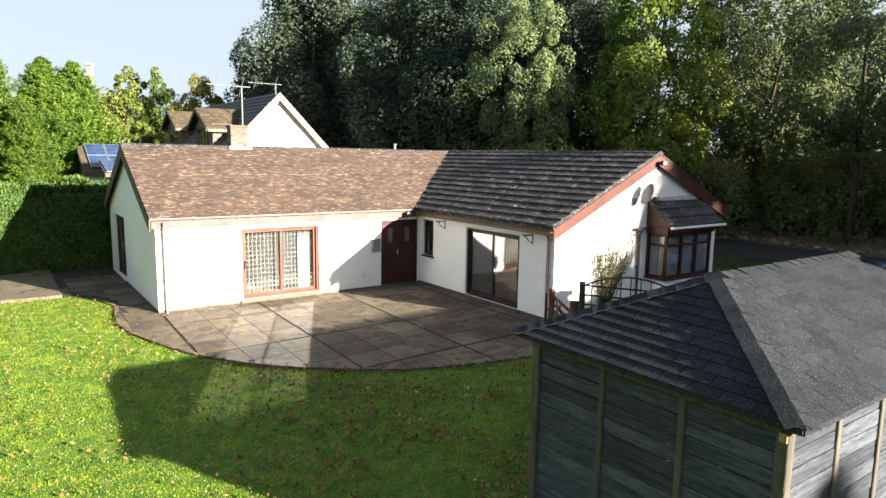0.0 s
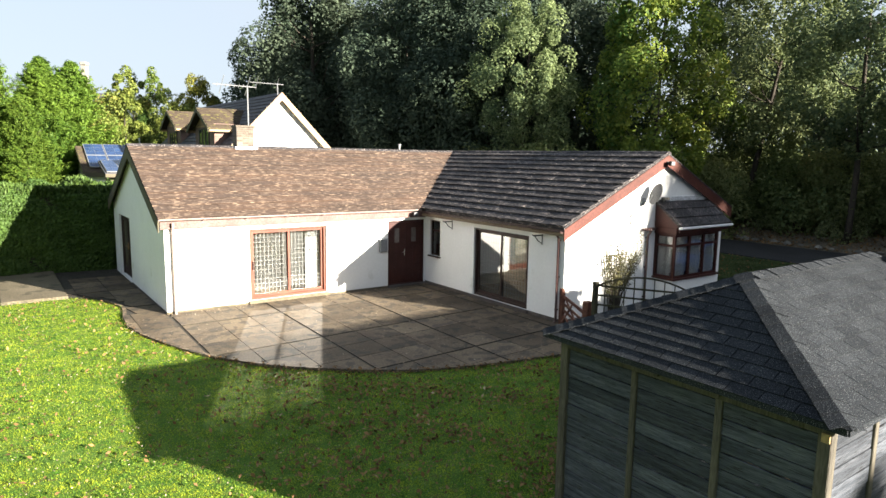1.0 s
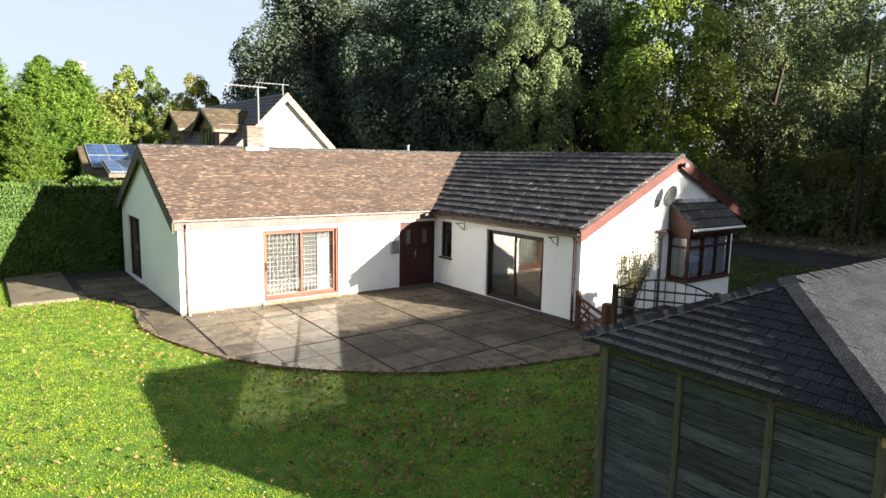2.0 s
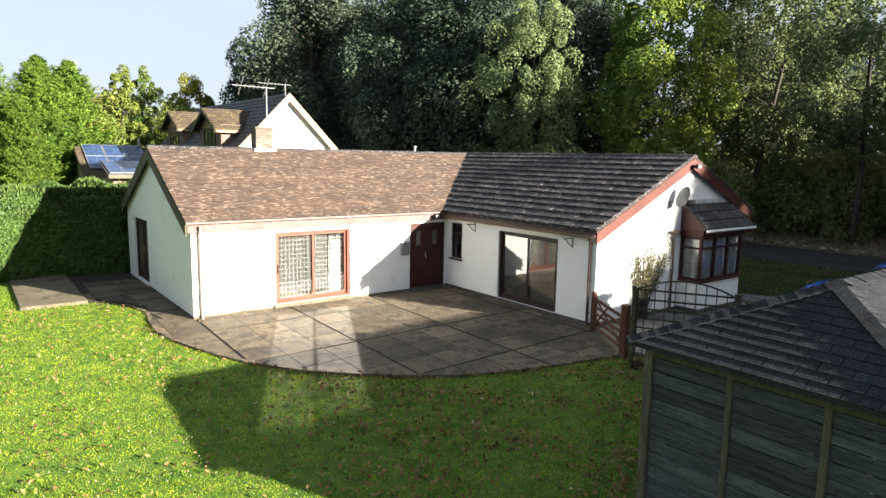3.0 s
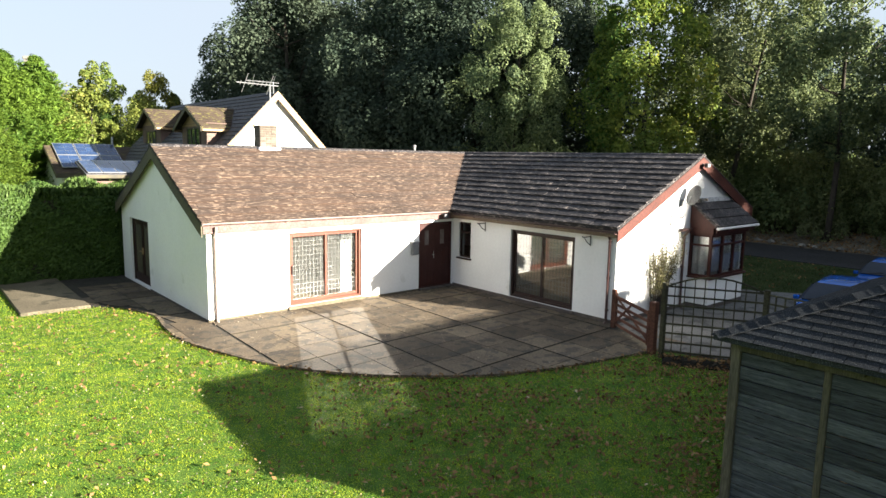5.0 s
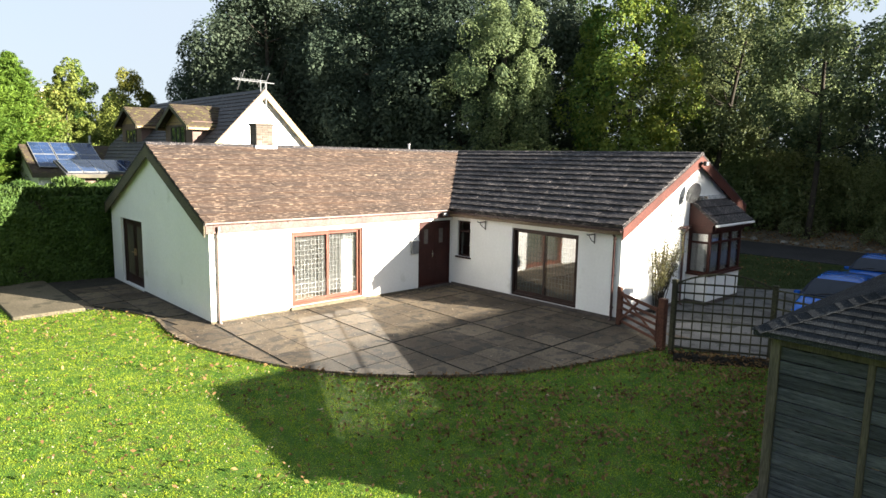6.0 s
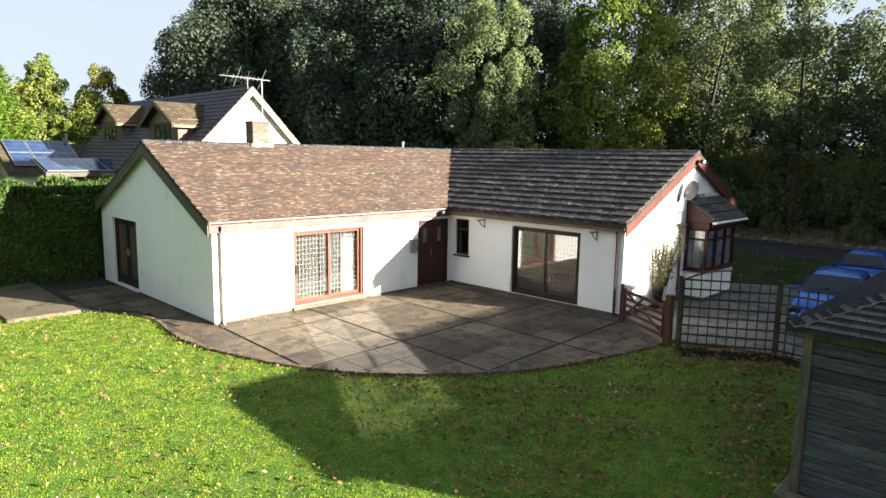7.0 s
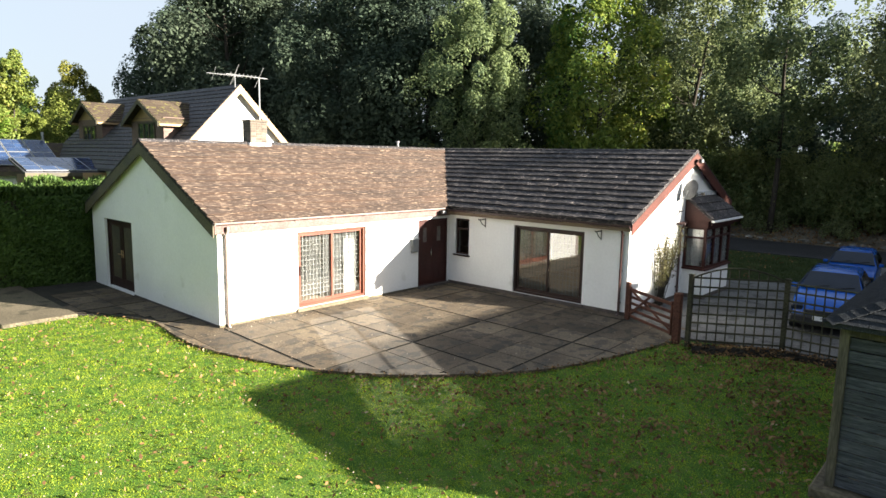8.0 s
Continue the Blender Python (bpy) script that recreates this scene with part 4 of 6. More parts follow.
box(b, 0.17, -0.68, -0.08, 0.24, -0.58, 0.0, bevel=0.01)
part("feed_arm", b, "iron", dish)


def flood_lamp(at, turn, label):
    f = thing("security_light", label, "light", at, turn, "security lights")
    part("mount", boxed(-0.05, -0.03, -0.05, 0.05, -0.002, 0.05, bevel=0.006), "iron", f)
    b = bmesh.new()
    tube(b, [(0, -0.03, 0), (0, -0.1, 0.0)], 0.015, 6)
    part("arm", b, "iron", f)
    part("head", boxed(-0.09, -0.19, -0.07, 0.09, -0.1, 0.06, bevel=0.015), "iron", f)
    part("lens", boxed(-0.07, -0.198, -0.05, 0.07, -0.191, 0.04), "box_grey", f)


flood_lamp((RIDGE_R[0] - 0.05, gy_ - 0.03, 4.1), 0, "black security light under the gable's peak")
flood_lamp((3.75, Y0 - 0.06, 3.1), 0, "black security light above the bay roof")
flood_lamp((-0.55, -0.086, 2.36), 0, "small security light on the faded fascia")

# ---- summerhouse with a hipped shingle roof ----
shed = thing("garden_shed", "weathered timber shed with a hipped black shingle roof", "shed")
SX0, SX1, SY0, SY1, SZ = -6.2, -0.6, -15.12, -12.2, -0.06
part("base", boxed(SX0 - 0.2, SY0 - 0.2, -0.45, SX1 + 0.2, SY1 + 0.2, SZ - 0.02, bevel=0.03), "concrete", shed, "dark concrete base")
POST = 0.11
west = [SY0, -14.17, -13.2, SY1]
south = [SX0] + [SX0 + (SX1 - SX0) * i / 6 for i in range(1, 6)] + [SX1]


def half_post(v):
    """Half a post's width: stout at the corners, slimmer between."""
    return POST / 2 if v in (SX0, SX1, SY0, SY1) else 0.037


def shed_post(x, y):
    h = min(half_post(x), half_post(y))
    part("post", boxed(x - h, y - h, SZ - 0.02, x + h, y + h, 2.05, bevel=0.008), "shed_post", shed)


for y in west:
    shed_post(SX0, y)
    shed_post(SX1, y)
for x in south[1:-1]:
    shed_post(x, SY0)
    shed_post(x, SY1)
BOARD = 0.1667
for row in range(12):
    z0, z1 = SZ + BOARD * row, SZ + BOARD * (row + 1) - 0.011
    for a, b_ in zip(west, west[1:]):
        for x in (SX0, SX1):
            j = random.uniform(-0.006, 0.006)
            part("board", boxed(x - 0.012 + j, a + half_post(a), z0, x + 0.012 + j, b_ - half_post(b_), z1, bevel=0.003), "shed_board", shed)
    for a, b_ in zip(south, south[1:]):
        for y in (SY0, SY1):
            j = random.uniform(-0.006, 0.006)
            part("board", boxed(a + half_post(a), y - 0.012 + j, z0, b_ - half_post(b_), y + 0.012 + j, z1, bevel=0.003), "shed_board", shed)
for a in ((SX0 - 0.05, SY0 - 0.05, 1.95, SX0 + 0.07, SY1 + 0.05, 2.06), (SX1 - 0.07, SY0 - 0.05, 1.95, SX1 + 0.05, SY1 + 0.05, 2.06),
          (SX0 + 0.07, SY0 - 0.05, 1.95, SX1 - 0.07, SY0 + 0.06, 2.06), (SX0 + 0.07, SY1 - 0.06, 1.95, SX1 - 0.07, SY1 + 0.05, 2.06)):
    part("wall_plate", boxed(*a, bevel=0.006), "shed_post", shed)
for i in range(12):
    y = SY0 + 0.25 + (SY1 - SY0 - 0.5) * i / 11
    if i % 3 == 0:
        part("rafter_end", boxed(SX0 - 0.16, y - 0.025, 2.02, SX0 + 0.05, y + 0.025, 2.1), "shed_post", shed)
for x in south:
    part("rafter_end", boxed(x - 0.03, SY0 - 0.17, 2.0, x + 0.03, SY0 + 0.05, 2.1), "fascia_brown", shed)

RX0, RX1, RY0, RY1, RE = -6.4, -0.38, -15.34, -12.0, 2.13   # eaves
RQ0, RQ1, RQY, RT = -4.97, -1.8, -13.67, 2.94                 # ridge
CORN = {"sw": Vector((RX0, RY0, RE)), "nw": Vector((RX0, RY1, RE)), "se": Vector((RX1, RY0, RE)), "ne": Vector((RX1, RY1, RE))}
RW, REE = Vector((RQ0, RQY, RT)), Vector((RQ1, RQY, RT))
b = bmesh.new()
vs = {k: b.verts.new(v) for k, v in CORN.items()}
w_, e_ = b.verts.new(RW), b.verts.new(REE)
b.faces.new((vs["sw"], w_, vs["nw"]))
b.faces.new((vs["se"], vs["ne"], e_))
b.faces.new((vs["sw"], vs["se"], e_, w_))
b.faces.new((vs["nw"], w_, e_, vs["ne"]))
b.faces.new((vs["sw"], vs["nw"], vs["ne"], vs["se"]))
shed_roof = part("roof", b, "felt", shed, "black mineral shingle roof")
for p, q in (("sw", "nw"), ("nw", "ne"), ("ne", "se"), ("se", "sw")):
    part("eave_trim", beam(bmesh.new(), CORN[p] - Vector((0, 0, 0.03)), CORN[q] - Vector((0, 0, 0.03)), 0.03, 0.07), "felt", shed)
# corner rafter end; the sun on it is put into a pale colour
part("plate_end", boxed(SX0 - 0.075, SY0 - 0.045, 1.9, SX0 - 0.056, SY0 + 0.02, 1.98), "timber_light", shed, "rafter end with its sunlit paleness put into the colour")

# ---- gate ----
gate = thing("garden_gate", "low red-brown five-bar wooden gate, shut", "gate")
G0, G1 = Vector((-0.17, -6.42, 0)), Vector((-1.12, -7.98, 0))
part("hinge_post", boxed(-0.23, -6.45, -0.1, -0.13, -6.34, 0.97, bevel=0.008), "gate_wood", gate)
part("gate_post", boxed(-1.26, -8.18, -0.2, -1.1, -8.02, 1.1, bevel=0.012), "gate_wood", gate)
gd = (G1 - G0).normalized()
ga, gb = G0 + gd * 0.06, G1 - gd * 0.05
for k, z in enumerate((0.1, 0.27, 0.44, 0.6, 0.79)):
    part("bar", beam(bmesh.new(), ga + Vector((0, 0, z)), gb + Vector((0, 0, z)), 0.025, 0.07 if k < 4 else 0.085, bevel=0.004), "gate_wood", gate)
for p in (ga, gb):
    part("stile", beam(bmesh.new(), p + Vector((0, 0, 0.05)), p + Vector((0, 0, 0.86)), 0.07, 0.04, (0.5, 0.86, 0), bevel=0.004), "gate_wood", gate)
off = Vector((-gd.y, gd.x, 0)) * 0.03
part("brace", beam(bmesh.new(), ga + off + Vector((0, 0, 0.76)), gb + off + Vector((0, 0, 0.12)), 0.02, 0.06), "gate_wood", gate)
part("brace", beam(bmesh.new(), ga - off + Vector((0, 0, 0.12)), (ga + gb) / 2 - off + Vector((0, 0, 0.76)), 0.02, 0.06), "gate_wood", gate)


# ---- trellis fence ----
def trellis(p, q, height, arch, spacing=0.19, posts=True):
    t = thing("trellis_fence", "old brown square trellis fence panel between posts", "fence", group="trellis fence panels")
    p, q = Vector((*p, -0.05)), Vector((*q, -0.05))
    d = (q - p).normalized()
    n = max(2, round((q - p).length / spacing))
    side = Vector((-d.y, d.x, 0)) * 0.012
    up = lambda f: height + arch * (1 - (2 * f - 1) ** 2)
    for i in range(n + 1):
        c = p + (q - p) * (i / n)
        part("upright", beam(bmesh.new(), c + Vector((0, 0, 0.08)) + side, c + Vector((0, 0, up(i / n))) + side, 0.038, 0.02, (d.x, d.y, 0)), "fence_wood", t)
    k, z = 0, 0.14
    while z < height + arch - 0.04:
        half = 0.5 if z < height or not arch else 0.5 * math.sqrt(max(0, 1 - (z - height) / arch))
        a, c = p + (q - p) * (0.5 - half), p + (q - p) * (0.5 + half)
        part("crossbar", beam(bmesh.new(), a + Vector((0, 0, z)) - side, c + Vector((0, 0, z)) - side, 0.018, 0.038), "fence_wood", t)
        z += spacing * 1.08
    b = bmesh.new()
    tube(b, [p + (q - p) * (i / 12) + Vector((0, 0, up(i / 12) + 0.01)) for i in range(13)], 0.02, 6)
    part("top_rail", b, "fence_wood", t)
    if posts:
        part("post", boxed(p.x - 0.05, p.y - 0.05, -0.3, p.x + 0.05, p.y + 0.05, height + 0.03, bevel=0.008), "fence_wood", t)
        part("post_cap", boxed(p.x - 0.06, p.y - 0.06, height + 0.03, p.x + 0.06, p.y + 0.06, height + 0.06, bevel=0.01), "fence_wood", t)
    return t


trellis((-1.32, -8.42), (-0.3, -10.12), 1.54, 0.27)
trellis((-0.3, -10.12), (-0.42, -11.95), 1.54, 0.0)

# ---- raised soil strip under the fence ----
strip_line = [(-1.5, -8.55), (-1.05, -9.4), (-0.55, -10.3), (-0.62, -11.9)]
rng = np.random.default_rng(17)
b = bmesh.new()
sheet = []
for p in smooth_line(strip_line, 14):
    row = []
    for k in range(9):
        f = k / 4 - 1
        row.append(b.verts.new((p[0] + 0.26 * f + rng.normal(0, 0.012), p[1] + 0.14 * f + rng.normal(0, 0.012), -0.05 + 0.1 * (1 - f * f) - 0.12 * abs(f) ** 4 + rng.normal(0, 0.014))))
    sheet.append(row)
for r, q in zip(sheet, sheet[1:]):
    for k in range(8):
        b.faces.new((r[k], r[k + 1], q[k + 1], q[k]))
bmesh.ops.solidify(b, geom=b.faces[:], thickness=0.2)
tagged(part("flower_bed", b, "joint"), "rough dark soil edge below the trellis fence", "soil", kind="structure")
line = np.array(smooth_line(strip_line, 14))
n = 420
at_ = line[rng.integers(0, len(line), n)] + rng.normal(0, 0.12, (n, 2))
fl = leaves(rng, np.column_stack([at_, 0.05 + rng.uniform(0, 0.03, n)]), np.tile([0, 0, 1.0], (n, 1)), 0.035, 0.6, spread=0.7)
tagged(new("bed_leaves", quads("bed_leaves", fl, "fallen")), "dead leaves caught on the soil edge", "fallen leaves", kind="stuff")


# ---- wall climber with its trellis ----
rng = np.random.default_rng(5)
climber = thing("climbing_shrub", "straggly climbing shrub tied to a fan trellis on the wall", "shrub", (1.85, Y0 - 0.05, 0))
for i in range(5):
    x = (i - 2) * 0.14
    part("trellis_slat", beam(bmesh.new(), (x * 0.5, -0.02, 0.05), (x * 1.7, -0.02, 1.75), 0.022, 0.012, (0, 1, 0)), "fence_wood", climber)
for z in (0.5, 0.9, 1.3, 1.65):
    part("trellis_slat", beam(bmesh.new(), (-0.18 - 0.16 * z, -0.035, z), (0.18 + 0.16 * z, -0.035, z), 0.022, 0.012, (0, 1, 0)), "fence_wood", climber)
stems = []
for i in range(44):
    x0, x1 = rng.uniform(-0.22, 0.22), rng.uniform(-0.85, 0.85)
    h = rng.uniform(1.4, 2.35)
    pts = [Vector((x0 + (x1 - x0) * f ** 1.2 + 0.05 * math.sin(5 * f + i), -0.08 - 0.3 * f * rng.uniform(0.2, 0.9), h * f)) for f in (0, 0.25, 0.5, 0.75, 1)]
    part("stem", tube(bmesh.new(), pts, 0.012, 5, 0.004), "bark", climber)
    stems.append(pts)
cs = []
for pts in stems:
    for k in range(42):
        f = rng.uniform(0.4, 1)
        j = min(3, int(f * 4))
        p = pts[j].lerp(pts[j + 1], f * 4 - j)
        cs.append([p.x + rng.normal() * 0.06, p.y + rng.normal() * 0.06, p.z + rng.normal() * 0.05])
cs = np.array(cs)
ob = new("foliage", quads("foliage", leaves(rng, cs, np.tile([0, -0.5, 0.6], (len(cs), 1)), 0.028, 0.6, spread=1.2), "leaf_shrub"))
ob.parent = climber


# ---- clipped hedge ----
hedge = thing("hedge", "dense clipped green cypress hedge beside the slab", "hedge")
HX0, HX1, HY0, HY1, HZ = -14.5, -7.2, 8.15, 9.6, 2.7
part("core", boxed(HX0, HY0 + 0.15, -0.1, HX1 - 0.1, HY1, HZ - 0.1), "bark", hedge)
rng = np.random.default_rng(11)
n = 110000
face = rng.uniform(size=n)
x = rng.uniform(HX0, HX1, n)
front = face < 0.62
z = np.where(front, rng.uniform(-0.05, HZ, n), HZ + rng.normal(0, 0.07, n))
y = np.where(front, HY0 + rng.normal(0, 0.06, n), rng.uniform(HY0, HY1, n))
wave = 0.1 * np.sin(x * 1.7) + 0.07 * np.sin(x * 4.1 + z * 2) + 0.05 * np.sin(z * 5 + x * 3)
y = y + np.where(front, wave, 0)
z = z + np.where(front, 0, 1.6 * np.abs(wave))
nrm = np.where(front[:, None], [0.0, -1.0, 0.35], [0.0, -0.3, 1.0])
lie = np.where(front[:, None], [0.5, -0.4, 0.6], [0.4, -0.2, 0.9])
ob = new("foliage", quads("foliage", leaves(rng, np.stack([x, y, z], 1), nrm, 0.055, 0.42, lie=lie, spread=0.8), "leaf_hedge"))
ob.parent = hedge
n = 9000
x = HX0 + (HX1 - HX0) * rng.uniform(size=n)
tall = 0.2 + 0.32 * np.maximum(0, np.sin(x * 2.3) * np.sin(x * 0.9 + 1))
top_c = np.stack([x, rng.uniform(HY0 - 0.05, HY1, n), HZ + tall * rng.uniform(0, 1.4, n)], 1)
ob = new("new_growth", quads("new_growth", leaves(rng, top_c, np.tile([0.2, -0.8, 0.5], (n, 1)), 0.1, 0.26, lie=np.tile([0.3, -0.1, 1.0], (n, 1))), "leaf_hedge"))
ob.parent = hedge


# ---- unseen evergreen screen added beyond the shed to shade the gate and half the patio ----
screen = thing("evergreen_screen", "unseen evergreen screen added beyond the shed to cast shade", "hedge")
part("core", boxed(-0.3, -16.6, -0.2, 5.2, -15.9, 3.6), "bark", screen)
part("core", boxed(5.2, -16.6, -0.2, 13.0, -15.9, 3.2), "bark", screen)
n = 16000
x = rng.uniform(-0.5, 13.2, n)
tz = np.where(x < 5.2, 3.75, 3.35)
top_ = rng.uniform(size=n) < 0.4
z = np.where(top_, tz + rng.normal(0, 0.05, n), rng.uniform(0, 1, n) * tz)
y = np.where(top_, rng.uniform(-16.8, -15.7, n), np.where(rng.uniform(size=n) < 0.5, -15.72, -16.8) + rng.normal(0, 0.05, n))
ob = new("foliage", quads("foliage", leaves(rng, np.stack([x, y, z], 1), np.tile([0, 0, 1.0], (n, 1)), 0.1, 0.45, spread=1.5), "leaf_hedge"))
ob.parent = screen


# ---- parked cars ----
def car(at, turn, label, size):
    """A hatchback along +x (its nose at +x), standing on its wheels."""
    c = thing("car", label, "car", at, turn, "parked blue cars")
    b = bmesh.new()
    rings = []
    # x, half width, belt height, roof height
    for x, w, belt, top_ in ((-2.03, 0.74, 0.7, 0.72), (-1.99, 0.8, 0.84, 0.87), (-1.9, 0.84, 0.96, 0.99), (-1.58, 0.86, 0.98, 1.39), (-1.42, 0.86, 0.98, 1.45), (-0.7, 0.86, 0.97, 1.485),
                             (0.0, 0.86, 0.96, 1.47), (0.2, 0.86, 0.95, 1.41), (0.9, 0.85, 0.93, 0.99), (1.4, 0.84, 0.88, 0.93), (1.8, 0.8, 0.76, 0.82), (1.98, 0.74, 0.6, 0.64)):
        wr_ = w * (1 - 0.3 * (top_ - belt) / 0.5) - 0.02
        half = [(w * 0.95, 0.28), (w, 0.42), (w, 0.72 * belt + 0.05), (w * 0.985, belt), (wr_, top_ - 0.02), (wr_ * 0.88, top_ + 0.004), (wr_ * 0.45, top_ + 0.014)]
        rings.append([b.verts.new((x, y, z)) for y, z in half] + [b.verts.new((x, -y, z)) for y, z in half[::-1]])
    for r, q in zip(rings, rings[1:]):
        for i in range(len(r)):
            k = (i + 1) % len(r)
            b.faces.new((r[i], r[k], q[k], q[i]))
    b.faces.new(rings[0])
    b.faces.new(rings[-1][::-1])
    bmesh.ops.recalc_face_normals(b, faces=b.faces[:])
    part("body", b, "car_blue", c, "glossy blue bodywork", smooth=True)

    def panel(name, pts, out, material, label=""):
        pts = [Vector(p) for p in pts]
        nrm = (pts[1] - pts[0]).cross(pts[2] - pts[0]).normalized()
        if nrm.dot(Vector(out)) < 0:
            nrm = -nrm
        return part(name, prism(bmesh.new(), [p - nrm * 0.03 for p in pts], nrm * 0.05), material, c, label)

    panel("rear_window", [(-1.875, -0.66, 1.03), (-1.875, 0.66, 1.03), (-1.61, 0.54, 1.37), (-1.61, -0.54, 1.37)], (-1, 0, 0.5), "car_glass")
    panel("windscreen", [(0.84, -0.74, 1.055), (0.84, 0.74, 1.055), (0.21, 0.6, 1.425), (0.21, -0.6, 1.425)], (1, 0, 0.5), "car_glass")
    for s in (-1, 1):
        panel("side_window", [(-1.5, 0.85 * s, 1.03), (-0.45, 0.85 * s, 1.03), (-0.45, 0.665 * s, 1.37), (-1.3, 0.665 * s, 1.37)], (0, s, 0.4), "car_glass")
        panel("side_window", [(-0.38, 0.85 * s, 1.03), (0.62, 0.85 * s, 1.03), (0.15, 0.665 * s, 1.37), (-0.38, 0.665 * s, 1.37)], (0, s, 0.4), "car_glass")
        part("tail_lamp", boxed(-2.045, 0.56 * s, 0.72, -1.9, 0.8 * s, 0.93, bevel=0.01), "lamp_red", c)
        part("headlamp", boxed(1.8, 0.52 * s, 0.6, 1.99, 0.8 * s, 0.76, bevel=0.03), "car_glass", c)
        part("wiper", beam(bmesh.new(), (0.86, 0.3 * s - 0.3, 1.075), (0.74, 0.3 * s + 0.26, 1.15), 0.015, 0.02), "rubber", c)
        part("mirror", boxed(0.5, 0.86 * s, 0.98, 0.62, 1.02 * s, 1.1, bevel=0.02), "car_blue", c)
        for x in (-1.25, 1.3):
            b = bmesh.new()
            tube(b, [(x, 0.66 * s, 0.31), (x, 0.68 * s, 0.31), (x, 0.87 * s, 0.31)], 0.31, 20)
            wheel = part("wheel", b, "rubber", c)
            b = bmesh.new()
            tube(b, [(x, 0.86 * s, 0.31), (x, 0.885 * s, 0.31)], 0.2, 16)
            part("rim", b, "steel", wheel)
    part("rear_bumper", boxed(-2.09, -0.82, 0.3, -1.9, 0.82, 0.55, bevel=0.04), "rubber", c, "dark plastic bumper")
    part("front_bumper", boxed(1.9, -0.82, 0.25, 2.08, 0.82, 0.5, bevel=0.04), "rubber", c, "dark plastic bumper")
    part("grille", boxed(1.93, -0.5, 0.52, 2.03, 0.5, 0.66, bevel=0.02), "rubber", c, "dark plastic grille")
    part("number_plate", boxed(2.085, -0.26, 0.4, 2.1, 0.26, 0.51), "white_paint", c, "plain pale number plate")
    part("number_plate", boxed(-2.11, -0.26, 0.5, -2.093, 0.26, 0.61), "white_paint", c, "plain pale number plate")
    c.matrix_basis = pose(*at, 0, 0, turn) @ Matrix.Diagonal((size, size * 0.97, size, 1))
    return c


car((3.5, -10.3, 0.0), 186, "blue hatchback parked nose to the trellis fence", 0.91)
car((9.3, -9.8, 0.0), 185, "blue car parked behind another on the driveway", 0.85)


# ---- the neighbour's house ----
nb = thing("neighbour_house", "white gabled house with two tile-hung dormers", "house")
NX, NZ, NY0, NY1, NP = 0.4, 7.2, 13.5, 28.5, 1.02
NE = 3.25
half = (NZ - NE) / NP
b = bmesh.new()
prism(b, [(NX - half + 0.35, NY0, 0), (NX + half - 0.35, NY0, 0), (NX + half - 0.35, NY0, NE + 0.2), (NX, NY0, NZ - 0.12), (NX - half + 0.35, NY0, NE + 0.2)], (0, 0.3, 0))
part("wall", b, "render_wall", nb)
part("wall", boxed(NX - half + 0.35, NY0 + 0.3, 0, NX - half + 0.6, NY1, NE + 0.2), "render_wall", nb)
part("wall", boxed(NX + half - 0.6, NY0 + 0.3, 0, NX + half - 0.35, NY1, NE + 0.2), "render_wall", nb)
for s in (-1, 1):
    b = bmesh.new()
    prism(b, [(NX, NY0 - 0.25, NZ), (NX + s * half, NY0 - 0.25, NE), (NX + s * half, NY1, NE), (NX, NY1, NZ)], (0, 0, -0.12))
    slope = part("roof_slope", b, "far_slate", nb, "dark grey tiled roof slope")
    L = math.hypot(half, NZ - NE)
    for k in range(1, 20):
        f = k / 20
        x, z = NX + s * half * f, NZ - (NZ - NE) * f
        part("tile_course", beam(bmesh.new(), (x, NY0 - 0.26, z + 0.012), (x, NY1, z + 0.012), 0.05, 0.035, (s * 0.7, 0, 0.71)), "tile_shaded", slope)
    b = bmesh.new()
    prism(b, [(NX, NY0 - 0.26, NZ - 0.02), (NX + s * half, NY0 - 0.26, NE - 0.02), (NX + s * half, NY0 - 0.26, NE - 0.4), (NX, NY0 - 0.26, NZ - 0.4)], (0, -0.035, 0))
    part("barge_board", b, "timber_light", nb, "honey-coloured timber barge board")


